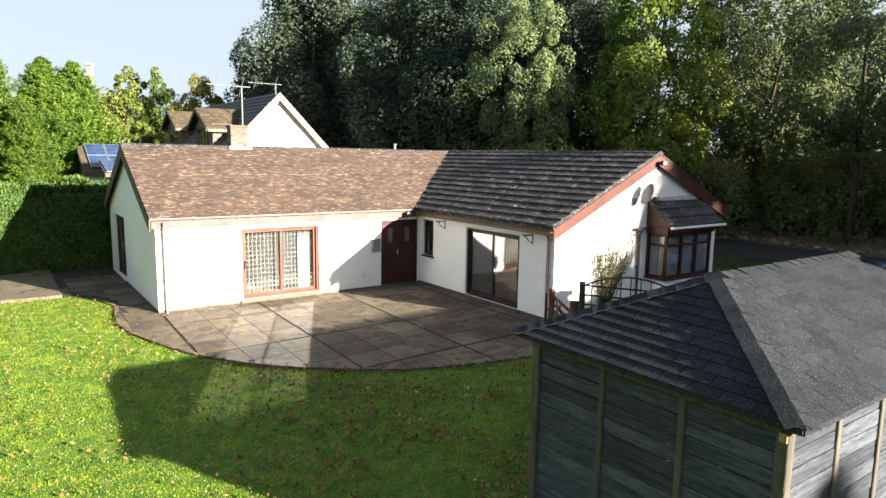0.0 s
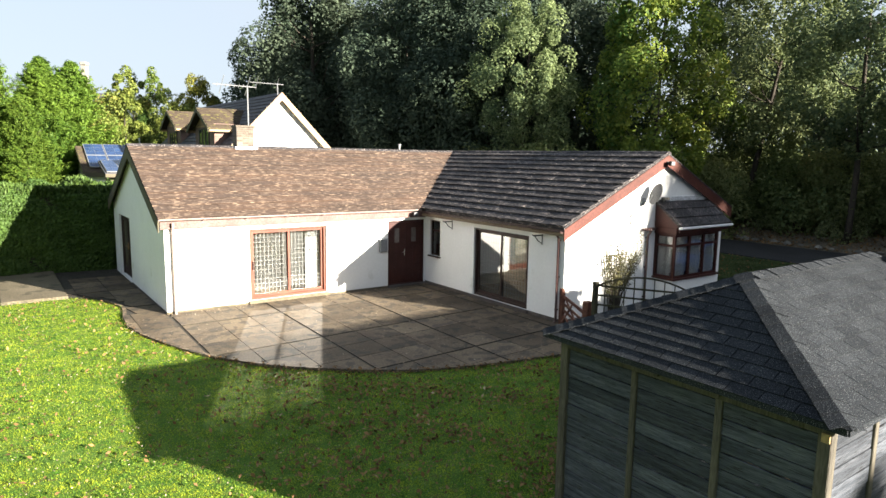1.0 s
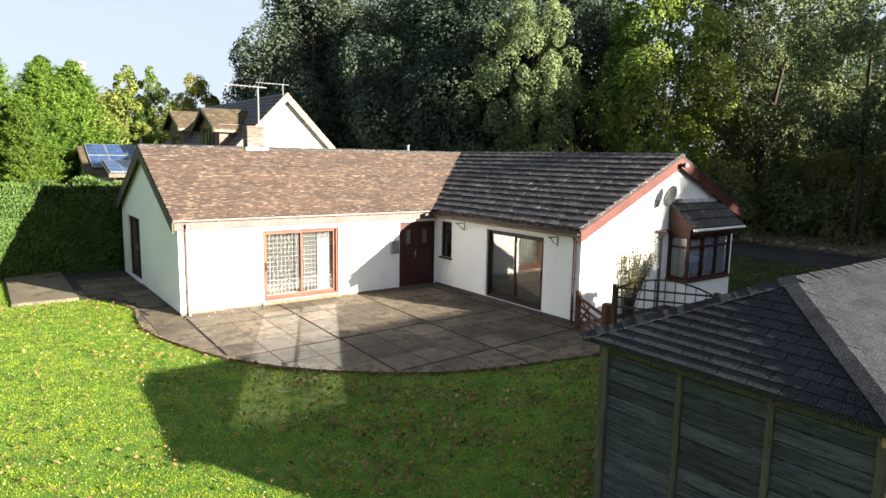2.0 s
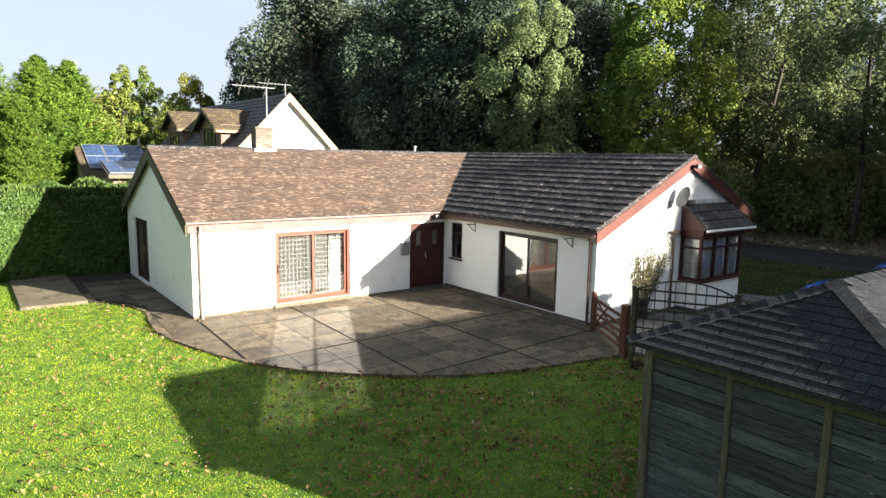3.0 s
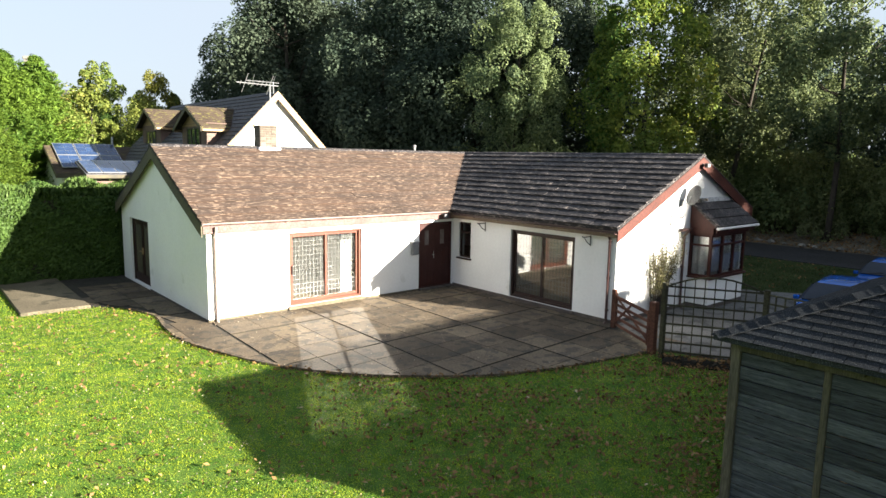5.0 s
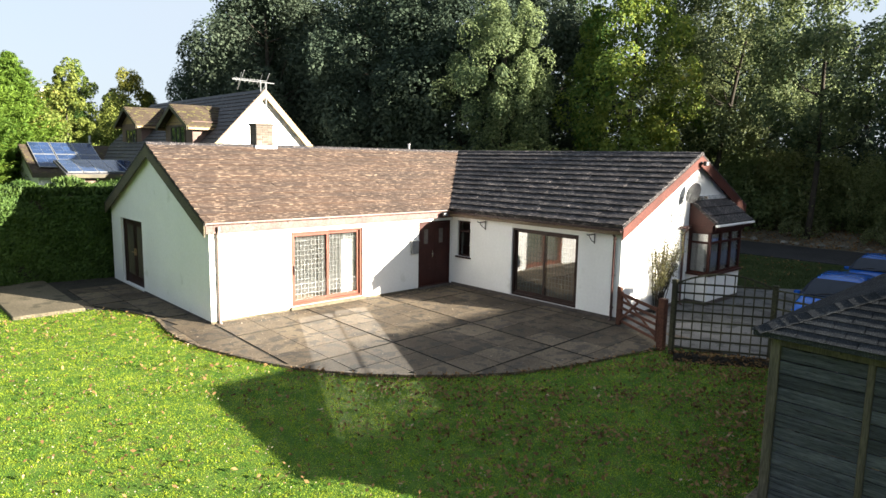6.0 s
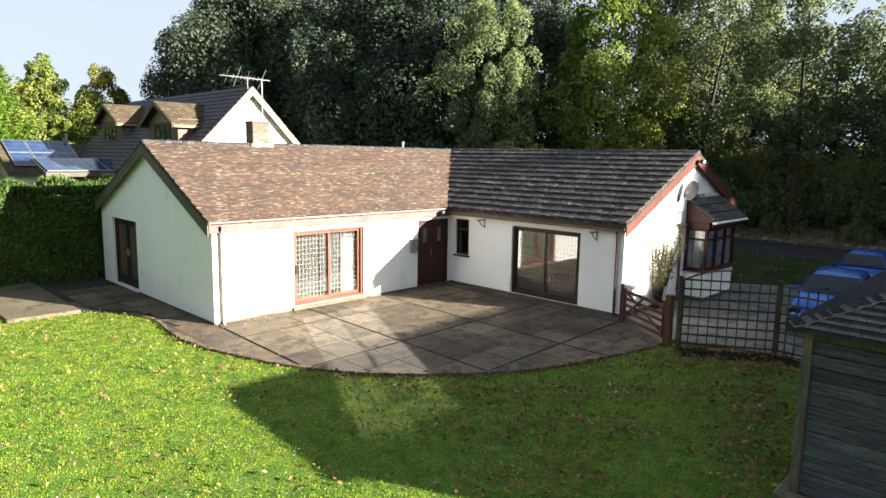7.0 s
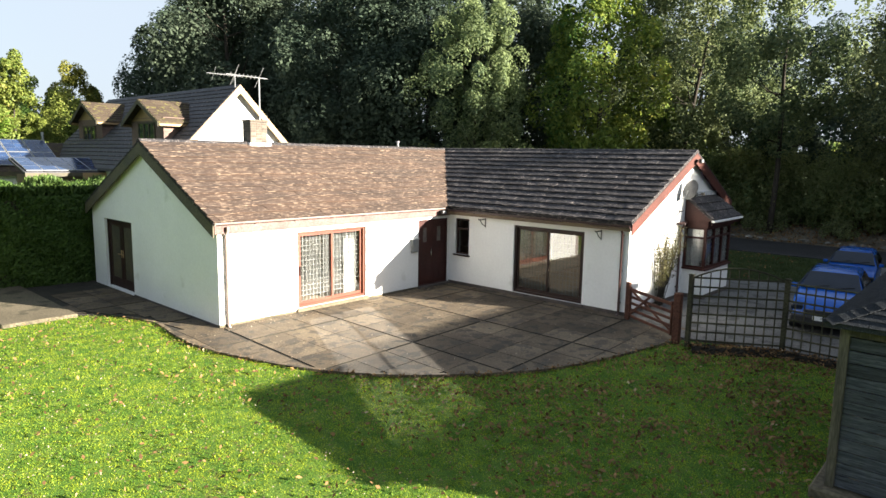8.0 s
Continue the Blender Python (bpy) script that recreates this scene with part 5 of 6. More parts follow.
def dormer(cy, zt, xf):
    w, ze, zb = 2.0, zt - 0.97, 3.5
    xb = NX - (NZ - ze) / NP + 0.1
    xr = NX - (NZ - zt) / NP + 0.15
    d = part("dormer", boxed(xf, cy - w + 0.3, zb, xb + 1.0, cy + w - 0.3, ze), "hung_tile", nb, "brown tile-hung dormer with mossy roof")
    for k in range(9):
        z = zb + 0.5 + 0.2 * k
        part("tile_row", boxed(xf - 0.02, cy - w + 0.28, z, xb + 0.2, cy + w - 0.28, z + 0.03), "hung_tile", d)
    b = bmesh.new()
    prism(b, [(xf, cy - w + 0.3, ze), (xf, cy + w - 0.3, ze), (xf, cy, zt - 0.15)], (0.1, 0, 0))
    part("gable", b, "timber_light", d)
    for s in (-1, 1):
        b = bmesh.new()
        prism(b, [(xf - 0.35, cy, zt), (xf - 0.35, cy + s * w, ze - 0.08), (xb + 0.25, cy + s * w, ze - 0.08), (xr, cy, zt)], (0, 0, -0.08))
        slope_d = part("dormer_roof", b, "moss_tile", d)
        for k in range(1, 8):
            f = k / 8
            yk, zk, xk = cy + s * w * f, zt + (ze - 0.08 - zt) * f, xr + (xb + 0.25 - xr) * f
            part("tile_course", beam(bmesh.new(), (xf - 0.36, yk, zk + 0.012), (xk - 0.05, yk, zk + 0.012), 0.05, 0.035, (0, s * 0.4, 0.9)), "moss_tile", slope_d)
        b = bmesh.new()
        prism(b, [(xf - 0.36, cy, zt - 0.02), (xf - 0.36, cy + s * w, ze - 0.1), (xf - 0.36, cy + s * w, ze - 0.3), (xf - 0.36, cy, zt - 0.22)], (-0.03, 0, 0))
        part("barge_board", b, "barge_dark", d)
        part("fascia", boxed(xf - 0.3, cy + s * (w - 0.05), ze - 0.27, xb + 0.2, cy + s * (w - 0.02), ze - 0.1), "timber_light", d)
    f = bmesh.new()
    for y in (-0.85, -0.28, 0.28, 0.85):
        box(f, xf - 0.06, cy + y - 0.04, 4.42, xf - 0.005, cy + y + 0.04, 5.45)
    for z in (4.42, 5.4):
        box(f, xf - 0.06, cy - 0.89, z - 0.04, xf - 0.005, cy + 0.89, z + 0.04)
    win = part("window", f, "barge_dark", d)
    part("pane", boxed(xf - 0.03, cy - 0.85, 4.42, xf - 0.02, cy + 0.85, 5.42), "car_glass", win)


dormer(16.7, 6.47, -2.4)
dormer(24.9, 6.74, -2.0)


def aerial(x, y, z0, z1, length, way):
    a = thing("aerial", "grey television aerial on a mast", "aerial", group="television aerials")
    b = bmesh.new()
    tube(b, [(x, y, z0), (x, y, z1)], 0.022, 6)
    part("mast", b, "steel", a)
    b = bmesh.new()
    d = Vector((math.cos(way), math.sin(way), 0))
    c = Vector((x, y, z1 - 0.05))
    tube(b, [c - d * 0.3, c + d * length], 0.014, 6)
    part("boom", b, "steel", a)
    side = Vector((-d.y * 0.6, d.x * 0.6, 0.75))
    for i in range(8):
        q = c + d * (length * i / 8)
        k = 0.36 if i in (0, 6) else 0.07
        e = bmesh.new()
        tube(e, [q - side * k, q + side * k], 0.011, 5)
        part("element", e, "steel", a)


aerial(0.25, 13.4, 6.4, 7.62, 1.35, math.pi * 0.99)
aerial(-4.53, 3.78, 4.95, 6.4, 1.15, math.pi * 1.03)

# low wing with solar panels
wing = thing("solar_wing", "low tiled extension carrying solar panels", "house")
WX0, WX1, WY, WZ, WE, WEY = -7.0, -1.5, 28.5, 4.5, 2.95, 25.2
b = bmesh.new()
prism(b, [(WX0 + 0.3, WEY + 0.3, 0), (WX0 + 0.3, 31.5, 0), (WX0 + 0.3, 31.5, 2.9), (WX0 + 0.3, WY, WZ - 0.1), (WX0 + 0.3, WEY + 0.3, 2.9)], (0.3, 0, 0))
part("wall", b, "render_wall", wing)
part("wall", boxed(WX0 + 0.6, WEY + 0.3, 0, WX1, WEY + 0.55, 2.9), "render_wall", wing)
for q in (WEY, 31.8):
    b = bmesh.new()
    prism(b, [(WX0, WY, WZ), (WX1, WY, WZ), (WX1, q, WE), (WX0, q, WE)], (0, 0, -0.12))
    part("roof_slope", b, "moss_tile", wing)
    b = bmesh.new()
    prism(b, [(WX0, WY, WZ - 0.03), (WX0, q, WE - 0.03), (WX0, q, WE - 0.25), (WX0, WY, WZ - 0.25)], (-0.03, 0, 0))
    part("barge_board", b, "barge_dark", wing)
part("fascia", boxed(WX0, WEY - 0.03, WE - 0.25, WX1, WEY, WE - 0.02), "barge_dark", wing)
part("window", boxed(WX0 + 0.27, WEY + 1.4, 1.0, WX0 + 0.3, WEY + 2.3, 2.2), "car_glass", wing)
b = bmesh.new()
tube(b, [(-3.3, 28.6, 4.3), (-3.3, 28.6, 5.1)], 0.08, 8)
part("flue", b, "steel", wing)


def solar_panel(o, u, v, parent):
    """A framed panel with its corner at o and sides u and v."""
    o, u, v = Vector(o), Vector(u), Vector(v)
    n = u.cross(v).normalized()
    p = part("solar_panel", prism(bmesh.new(), [o, o + u, o + u + v, o + v], n * 0.04), "steel", parent)
    for i in range(2):
        for j in range(3):
            a = o + u * (0.03 + 0.475 * i) + v * (0.03 + 0.317 * j) + n * 0.041
            part("cell_field", prism(bmesh.new(), [a, a + u * 0.465, a + u * 0.465 + v * 0.305, a + v * 0.305], n * 0.004), "pv", p)


dv = Vector((0, WY - WEY, WZ - WE)).normalized()
for i in range(3):
    for j in range(2):
        solar_panel(Vector((-6.6 + 1.12 * i, WEY + 0.35, WE + 0.25)) + dv * (0.1 + 1.62 * j), (1.08, 0, 0), dv * 1.58, wing)
leanto = thing("lean_to_roof", "shallow lean-to roof with a row of solar panels", "roof")
b = bmesh.new()
prism(b, [(-6.6, 19.9, 3.06), (-3.0, 19.9, 3.06), (-3.0, 22.4, 3.68), (-6.6, 22.4, 3.68)], (0, 0, -0.1))
part("deck", b, "far_slate", leanto)
part("fascia", boxed(-4.2, 19.86, 2.74, -3.0, 19.9, 3.03), "timber_light", leanto)
part("fascia", boxed(-6.6, 19.87, 2.86, -4.203, 19.9, 3.03), "barge_dark", leanto)
part("wall", boxed(-6.3, 20.4, 0, -6.1, 22.4, 2.93), "hung_tile", leanto)
part("wall", boxed(-6.1, 20.4, 0, -3.0, 20.6, 2.93), "hung_tile", leanto)
for i in range(5):
    solar_panel((-6.5 + 0.69 * i, 20.02, 3.12), (0.67, 0, 0), Vector((0, 1, 0.256)) * 2.2, leanto)

# ---- trees ----
def limb_mesh(rng, height, radius, base, spread, limbs):
    """Tapered trunk with limbs that reach into the crown; also the limb ends."""
    b = bmesh.new()
    lean = rng.normal(0, 0.05, 2)
    trunk = [Vector((lean[0] * z + 0.08 * math.sin(z * 0.9), lean[1] * z + 0.08 * math.cos(z * 0.7), z)) for z in np.linspace(-0.4, height * 0.82, 8)]
    tube(b, trunk, radius, 9, radius * 0.25)
    for k in range(limbs):
        f = rng.uniform(0.25, 0.95)
        j = min(6, int(f * 7))
        p = trunk[j].lerp(trunk[j + 1], f * 7 - j)
        a = k * 2.4 + rng.uniform(-0.5, 0.5)
        r = spread * rng.uniform(0.5, 0.85) * (1.1 - 0.5 * f)
        q = p + Vector((math.cos(a) * r, math.sin(a) * r, r * rng.uniform(0.35, 0.9)))
        m = p.lerp(q, 0.5) + Vector((0, 0, -0.12 * r))
        tube(b, [p, m, q], radius * 0.38 * (1.1 - f * 0.6), 6, radius * 0.08)
    return b


def crown_leaves(rng, height, spread, base, clumps, per, size, roundness=1.0, clump_r=0.2):
    """Leaves on many upright clumps set through an uneven crown, with gaps between."""
    c = []
    while len(c) < clumps:
        d = unit(rng.normal(size=(1, 3)))[0]
        r = rng.uniform(0.4, 1.0) ** 0.5
        z = base + (height - base) * (0.5 + 0.5 * d[2] * r)
        f = (z - base) / (height - base)
        w = spread * (1.12 - 0.62 * max(0, f - 0.3) ** 1.2 * roundness) * (0.8 + 0.2 * min(1, f * 4))
        wob = 1 + 0.14 * math.sin(3 * math.atan2(d[1], d[0]) + 9 * f) + 0.1 * rng.normal()
        c.append([d[0] * r * w * wob, d[1] * r * w * wob, z])
    c = np.array(c)
    cr = spread * clump_r * rng.uniform(0.6, 1.35, clumps)
    idx = np.repeat(np.arange(clumps), per)
    d = unit(rng.normal(size=(len(idx), 3)) + 0.4 * unit(c - [0, 0, base + (height - base) * 0.4])[idx] + [0, 0, 0.15])
    rad = cr[idx][:, None] * rng.uniform(0.72, 1.08, (len(idx), 1))
    pos = c[idx] + d * rad * [1, 1, 1.3]
    return leaves(rng, pos, d + [0, 0, 0.45], size, 0.66, spread=0.5)


def broadleaf(seed, label, material, height, spread, base, clumps, per, size, radius=0.22, roundness=1.0, group="wood behind the house", cat="tree"):
    rng = np.random.default_rng(seed)
    t = thing("tree", label, cat, group=group)
    part("trunk", limb_mesh(rng, height, radius, base, spread, 16), "bark", t, smooth=True)
    clump_r = 0.26 if per > 500 else 0.2 if clumps < 150 else 0.15
    ob = new("crown", quads("crown", crown_leaves(rng, height, spread, base, clumps, per, size, roundness, clump_r), material))
    ob.parent = t
    return t


def conifer(seed, label, height, spread, n, size, material="leaf_conifer", group="conifers beyond the hedge"):
    """Cypress: upswept feathery sprays on a narrow uneven cone."""
    rng = np.random.default_rng(seed)
    t = thing("conifer", label, "tree", group=group)
    part("trunk", limb_mesh(rng, height, 0.16, 0.3, spread * 0.7, 12), "bark", t, smooth=True)
    m = 1000
    z = height * rng.uniform(0.0, 1, m) ** 0.9
    a = rng.uniform(0, 2 * math.pi, m)
    prof = spread * (1 - z / height) ** 0.75 * rng.uniform(0.45, 1.2, m) * (1 + 0.22 * np.sin(3 * a + 1.7 * z) * np.sin(2.3 * z)) + 0.05
    rise = 0.25 + 0.5 * z / height
    tip = np.stack([np.cos(a) * prof, np.sin(a) * prof, z + prof * rise - 0.1], 1)
    core = np.stack([np.zeros(m), np.zeros(m), z], 1)
    per = n // m
    idx = np.repeat(np.arange(m), per)
    f = rng.uniform(0.3, 1.0, (len(idx), 1)) ** 0.8
    across = np.stack([-np.sin(a), np.cos(a), np.zeros(m)], 1)
    fan = rng.uniform(-1, 1, (len(idx), 1)) * 0.24 * spread / 3 * (1.15 - f)
    pos = core[idx] + (tip - core)[idx] * f + across[idx] * fan * 1.6 + rng.normal(size=(len(idx), 3)) * [0.05, 0.05, 0.06]
    pos[:, 2] -= np.abs(fan[:, 0]) * 0.5
    out = unit(tip - core)[idx] + across[idx] * fan * 2.2
    ob = new("crown", quads("crown", leaves(rng, pos, out * [0.5, 0.5, 0] + [0, 0, 0.8], size, 0.24, lie=out + [0, 0, 0.15], spread=0.5), material))
    ob.parent = t
    return t


def planted(t, spots):
    """Set the tree at the first spot and copies at the others: x, y, turn, scale."""
    for k, (x, y, turn, s) in enumerate(spots):
        m = pose(x, y, float(ground_height(np.array(x), np.array(y))) - 0.05, 0, 0, turn)
        if k == 0:
            t.scale = (s, s, s)
            t.matrix_basis = m @ Matrix.Diagonal((s, s, s, 1))
        else:
            c = copy_thing(t, m)
            c.matrix_basis = m @ Matrix.Diagonal((s, s, s, 1))


planted(broadleaf(1, "tall dark evergreen tree at the wood's edge", "leaf_dark", 17.0, 4.8, 0.8, 100, 520, 0.125, 0.3),
        [(16.5, 16.5, 0, 0.98), (17.5, 28.5, 140, 1.06), (20, 48, 60, 1.2), (21, 13, 75, 0.95)])
planted(broadleaf(2, "broad dark evergreen tree with dense crown", "leaf_dark", 16.0, 5.2, 0.6, 100, 520, 0.125, 0.3),
        [(14.5, 22, 20, 1.0), (11.0, 32.5, 200, 1.16), (19, 38, 110, 1.15), (20.5, 57, 250, 1.25)])
planted(broadleaf(3, "olive green tree with sunlit upper crown", "leaf_olive", 15.0, 3.9, 4.0, 125, 250, 0.095, 0.2, 1.15),
        [(24.5, 3.0, 0, 1.0), (21.8, -10.2, 130, 0.88), (20.6, -22.5, 220, 0.74)])
planted(broadleaf(4, "slender olive tree with thin crown", "leaf_olive", 15.5, 3.4, 4.6, 105, 250, 0.095, 0.17, 1.15),
        [(22.9, -3.6, 0, 1.0), (21.0, -16.4, 90, 0.79), (13.6, 10.4, 150, 0.86)])
planted(broadleaf(5, "bright green maple turning yellow", "leaf_bright", 15.5, 3.8, 2.2, 95, 320, 0.11, 0.2), [(19.1, 5.5, 0, 1.0)])
planted(broadleaf(6, "tree deep in the wood", "leaf_dark", 16.0, 4.6, 1.6, 70, 110, 0.2, 0.22, group="deep wood"),
        [(33.5, 3, 150, 0.85), (29, -2, 20, 0.55), (29.6, -8, 110, 0.58), (29, -14, 230, 0.55), (30.2, -20, 320, 0.55), (31.5, 8.6, 200, 0.8), (30, 15, 250, 0.75), (27, 20, 300, 1.05), (26, 26, 30, 1.1), (25.5, 34, 80, 1.1)] + [(47 + 2.5 * (i % 2), -34 + 5.6 * i, 70 * i, 0.92) for i in range(10)])
# unseen trees added towards the sun, whose shade lies on the driveway and the road
planted(broadleaf(7, "unseen tree added to cast shade and hold back sky light", "leaf_dark", 11.0, 4.0, 0.3, 70, 80, 0.32, 0.2, group="trees towards the sun"),
        [(17.5, -41, 0, 0.95), (22.6, -42, 80, 1.42), (27, -42, 160, 1.45), (34, -43, 240, 1.7), (37.5, -41, 300, 1.55), (41, -43, 10, 1.6), (48, -43, 90, 1.62), (55, -43, 170, 1.66), (62, -42, 250, 1.6), (6.6, -40, 30, 0.77)]
        # more unseen trees, west and south, added to cut the sky's light
        + [(-36, -40 + 11 * i, 47 * i, 1.0) for i in range(6)] + [(-28 + 7 * i, -46, 61 * i, 1.15) for i in range(4)])


def bush(seed, label, material, height, spread, clumps, per, size, group):
    rng = np.random.default_rng(seed)
    t = thing("bush", label, "bush", group=group)
    b = bmesh.new()
    for k in range(7):
        a = k * 0.9
        tube(b, [(0.05 * math.cos(a), 0.05 * math.sin(a), -0.2), (0.3 * spread * math.cos(a), 0.3 * spread * math.sin(a), height * 0.4), (0.55 * spread * math.cos(a + 0.3), 0.55 * spread * math.sin(a + 0.3), height * 0.75)], 0.035, 5, 0.01)
    part("stems", b, "bark", t)
    ob = new("foliage", quads("foliage", crown_leaves(rng, height, spread, 0.0, clumps, per, size, 0.8, 0.3), material))
    ob.parent = t
    return t


rng = np.random.default_rng(21)
planted(bush(31, "dark ivy-grown undergrowth below the trees", "leaf_under", 2.3, 1.9, 34, 110, 0.09, "undergrowth"),
        [(24.6 + rng.uniform(-0.7, 0.9), -19 + 2.3 * i, rng.uniform(0, 360), rng.uniform(0.75, 1.25)) for i in range(16)])
planted(bush(32, "low bramble on the leafy bank", "leaf_olive", 1.6, 1.6, 26, 90, 0.08, "undergrowth"),
        [(23.6 + rng.uniform(-0.6, 0.6), -18 + 3.7 * i, rng.uniform(0, 360), rng.uniform(0.5, 0.9)) for i in range(9)])
planted(bush(33, "dark shrub closing the wood's floor", "leaf_under", 4.0, 2.6, 44, 170, 0.09, "undergrowth"),
        [(28.0 + rng.uniform(-1, 1), -20 + 4.0 * i, rng.uniform(0, 360), rng.uniform(0.8, 1.2)) for i in range(9)] + [(12 + 1.2 * i, 13 + 4.2 * i, 40 * i, 1.0) for i in range(5)]
        + [(25.6 + rng.uniform(-0.5, 0.5), -24 + 3.1 * i, rng.uniform(0, 360), rng.uniform(0.7, 1.0)) for i in range(9)] + [(14.2, 8.6, 30, 1.15), (17.2, 5.2, 80, 1.1), (20.6, 3.4, 150, 1.0)])

planted(conifer(41, "tall bright cypress beyond the hedge", 10.0, 3.5, 46000, 0.125),
        [(-6.6, 32.0, 300, 1.0), (-8.4, 31.0, 0, 1.0), (-11.4, 30.0, 130, 1.0), (-14.4, 29.0, 250, 1.03), (-18.5, 28, 60, 1.0), (-9.8, 27.5, 200, 0.72)])
planted(broadleaf(42, "mixed garden tree in early autumn colour", "leaf_far", 8.0, 2.7, 0.0, 220, 80, 0.085, 0.14, group="garden trees far off"),
        [(-5.4, 35, 0, 1.12), (-2.4, 37.5, 100, 0.8), (-7.8, 38, 200, 1.05), (1.9, 41, 40, 1.08), (4.5, 50, 150, 1.0), (8.0, 58, 300, 1.15), (-12, 40, 10, 1.0), (-4, 47, 70, 1.15), (2, 60, 20, 1.3)])
planted(broadleaf(43, "slim birch-like tree with a thin spire", "leaf_far", 9.6, 1.5, 0.8, 60, 150, 0.09, 0.1, 1.6, group="garden trees far off"), [(-3.2, 34.0, 0, 1.09), (0.8, 52, 100, 1.25), (5.5, 66, 200, 1.5)])
planted(conifer(44, "green conifer in the far gardens", 9.0, 2.2, 10000, 0.2, "leaf_hedge", "far conifers"), [(-0.4, 42, 0, 0.85), (11.2, 61, 150, 1.2), (4.8, 54, 90, 1.0), (12, 76, 30, 1.3), (-9, 46, 200, 1.0)])

planted(broadleaf(45, "garden tree turning yellow", "leaf_yellow", 13.0, 3.0, 2.0, 150, 130, 0.11, 0.16, 1.2, group="garden trees far off"), [(8.9, 60, 0, 1.0)])

# far wood along the horizon
rng = np.random.default_rng(51)
n = 30000
ang = rng.uniform(-0.6, 1.9, n)
rad = rng.uniform(230, 330, n)
hz = rng.uniform(0, 1, n) ** 0.8 * (9 + 3 * np.sin(ang * 23) + 2 * np.sin(ang * 61))
pos = np.stack([np.sin(ang) * rad - 10, np.cos(ang) * rad - 15, hz], 1)
far_wood = tagged(new("far_woods", quads("far_woods", leaves(rng, pos, np.tile([-0.3, -1, 0.5], (n, 1)), 1.5, 0.7), "leaf_far")), "distant wooded horizon beyond the gardens", "woods", kind="stuff")

# far house with its tall chimney
far = thing("far_house", "pale stone house with slate roof, far off", "house", (-0.6, 86, 0), -35)
part("wall", boxed(-7, -4, 0, 7, 4, 8.3), "far_stone", far)
b = bmesh.new()
prism(b, [(-7.4, -4.6, 8.2), (-7.4, 4.6, 8.2), (-7.4, 0, 12.2)], (14.8, 0, 0))
part("roof", b, "far_slate", far)
stack = part("chimney", boxed(1.1, -0.35, 11, 1.8, 0.35, 15.9, bevel=0.05), "far_stone", far)
part("chimney_pot", boxed(0.98, -0.47, 15.9, 1.92, 0.47, 16.35, bevel=0.1), "far_stone", stack)
b = bmesh.new()
prism(b, [(6.9, -4.6, 8.2), (6.9, 4.6, 8.2), (6.9, 0, 12.3)], (0.6, 0, 0))
part("gable_coping", b, "white_paint", far)

# stones and kerb along the bank
rng = np.random.default_rng(61)
for i in range(70):
    b = bmesh.new()
    bmesh.ops.create_icosphere(b, subdivisions=1, radius=1.0)
    s = rng.uniform(0.09, 0.26)
    for v in b.verts:
        v.co = Vector((v.co.x * s * rng.uniform(0.8, 1.2), v.co.y * s * rng.uniform(0.9, 1.5), v.co.z * s * 0.6 * rng.uniform(0.8, 1.2)))
    y = -22 + 0.62 * i + rng.uniform(-0.3, 0.3)
    st = part("stone", b, "stone")
    st.matrix_basis = pose(21.5 + rng.uniform(-0.25, 0.6), y, 0.06, 0, 0, rng.uniform(0, 360))
    tagged(st, "pale rough stone on the leafy bank", "stone", "bank stones")
n = 9000
x, y = rng.uniform(20.9, 25.5, n), rng.uniform(-24, 26, n)
lt = leaves(rng, np.stack([x, y, ground_height(x, y) + rng.uniform(0, 0.05, n)], 1), np.tile([0, 0, 1.0], (n, 1)), 0.07, 0.6, spread=0.5)
tagged(new("leaf_litter", quads("leaf_litter", lt, "fallen")), "brown leaf litter on the bank by the road", "fallen leaves", kind="stuff")

# rough grass and leaves on the verge beside the road
n = 70000
x, y = rng.uniform(7.3, 15.5, n), rng.uniform(-8.4, 14, n)
keep = (y > -8.4 + np.maximum(0, 9.2 - x) * 1.2)
x, y = x[keep], y[keep]
n = len(x)
root = np.stack([x, y, ground_height(x, y) - 0.036], 1)
a = rng.uniform(0, 2 * math.pi, n)
side = np.stack([np.cos(a), np.sin(a), np.zeros(n)], 1) * rng.uniform(0.008, 0.016, n)[:, None]
tip = unit(np.stack([rng.normal(0, 0.8, n), rng.normal(0, 0.8, n), np.ones(n)], 1)) * rng.uniform(0.04, 0.11, n)[:, None]
tagged(new("verge_grass", quads("verge_grass", np.stack([root - side, root + side, root + tip], 1), "leaf_verge", per=3)), "rough dull grass on the verge by the road", "grass", kind="stuff")
n = 900
x, y = rng.uniform(8, 15.4, n), rng.uniform(-7, 12, n)
fl = leaves(rng, np.stack([x, y, ground_height(x, y) + 0.05], 1), np.tile([0, 0, 1.0], (n, 1)), 0.045, 0.6, spread=0.6)
tagged(new("verge_leaves", quads("verge_leaves", fl, "fallen")), "dead leaves lying on the verge", "fallen leaves", kind="stuff")

# ---- lawn ----
rng = np.random.default_rng(71)


def on_lawn(x, y):
    ok = ~inside(PATIO, x, y) & ~((x > -11.62) & (x < -9.98) & (y > 3.48)) & ((y < 3.75) | (x < -11.6)) & (y < 8.3)
    ok &= ~((x > SX0 - 0.22) & (x < SX1 + 0.22) & (y > SY0 - 0.22) & (y < SY1 + 0.22))
    return ok & ~((y > -8.3 - (x + 1.3) * 1.67) & (x > -1.3)) & (x < -0.75)


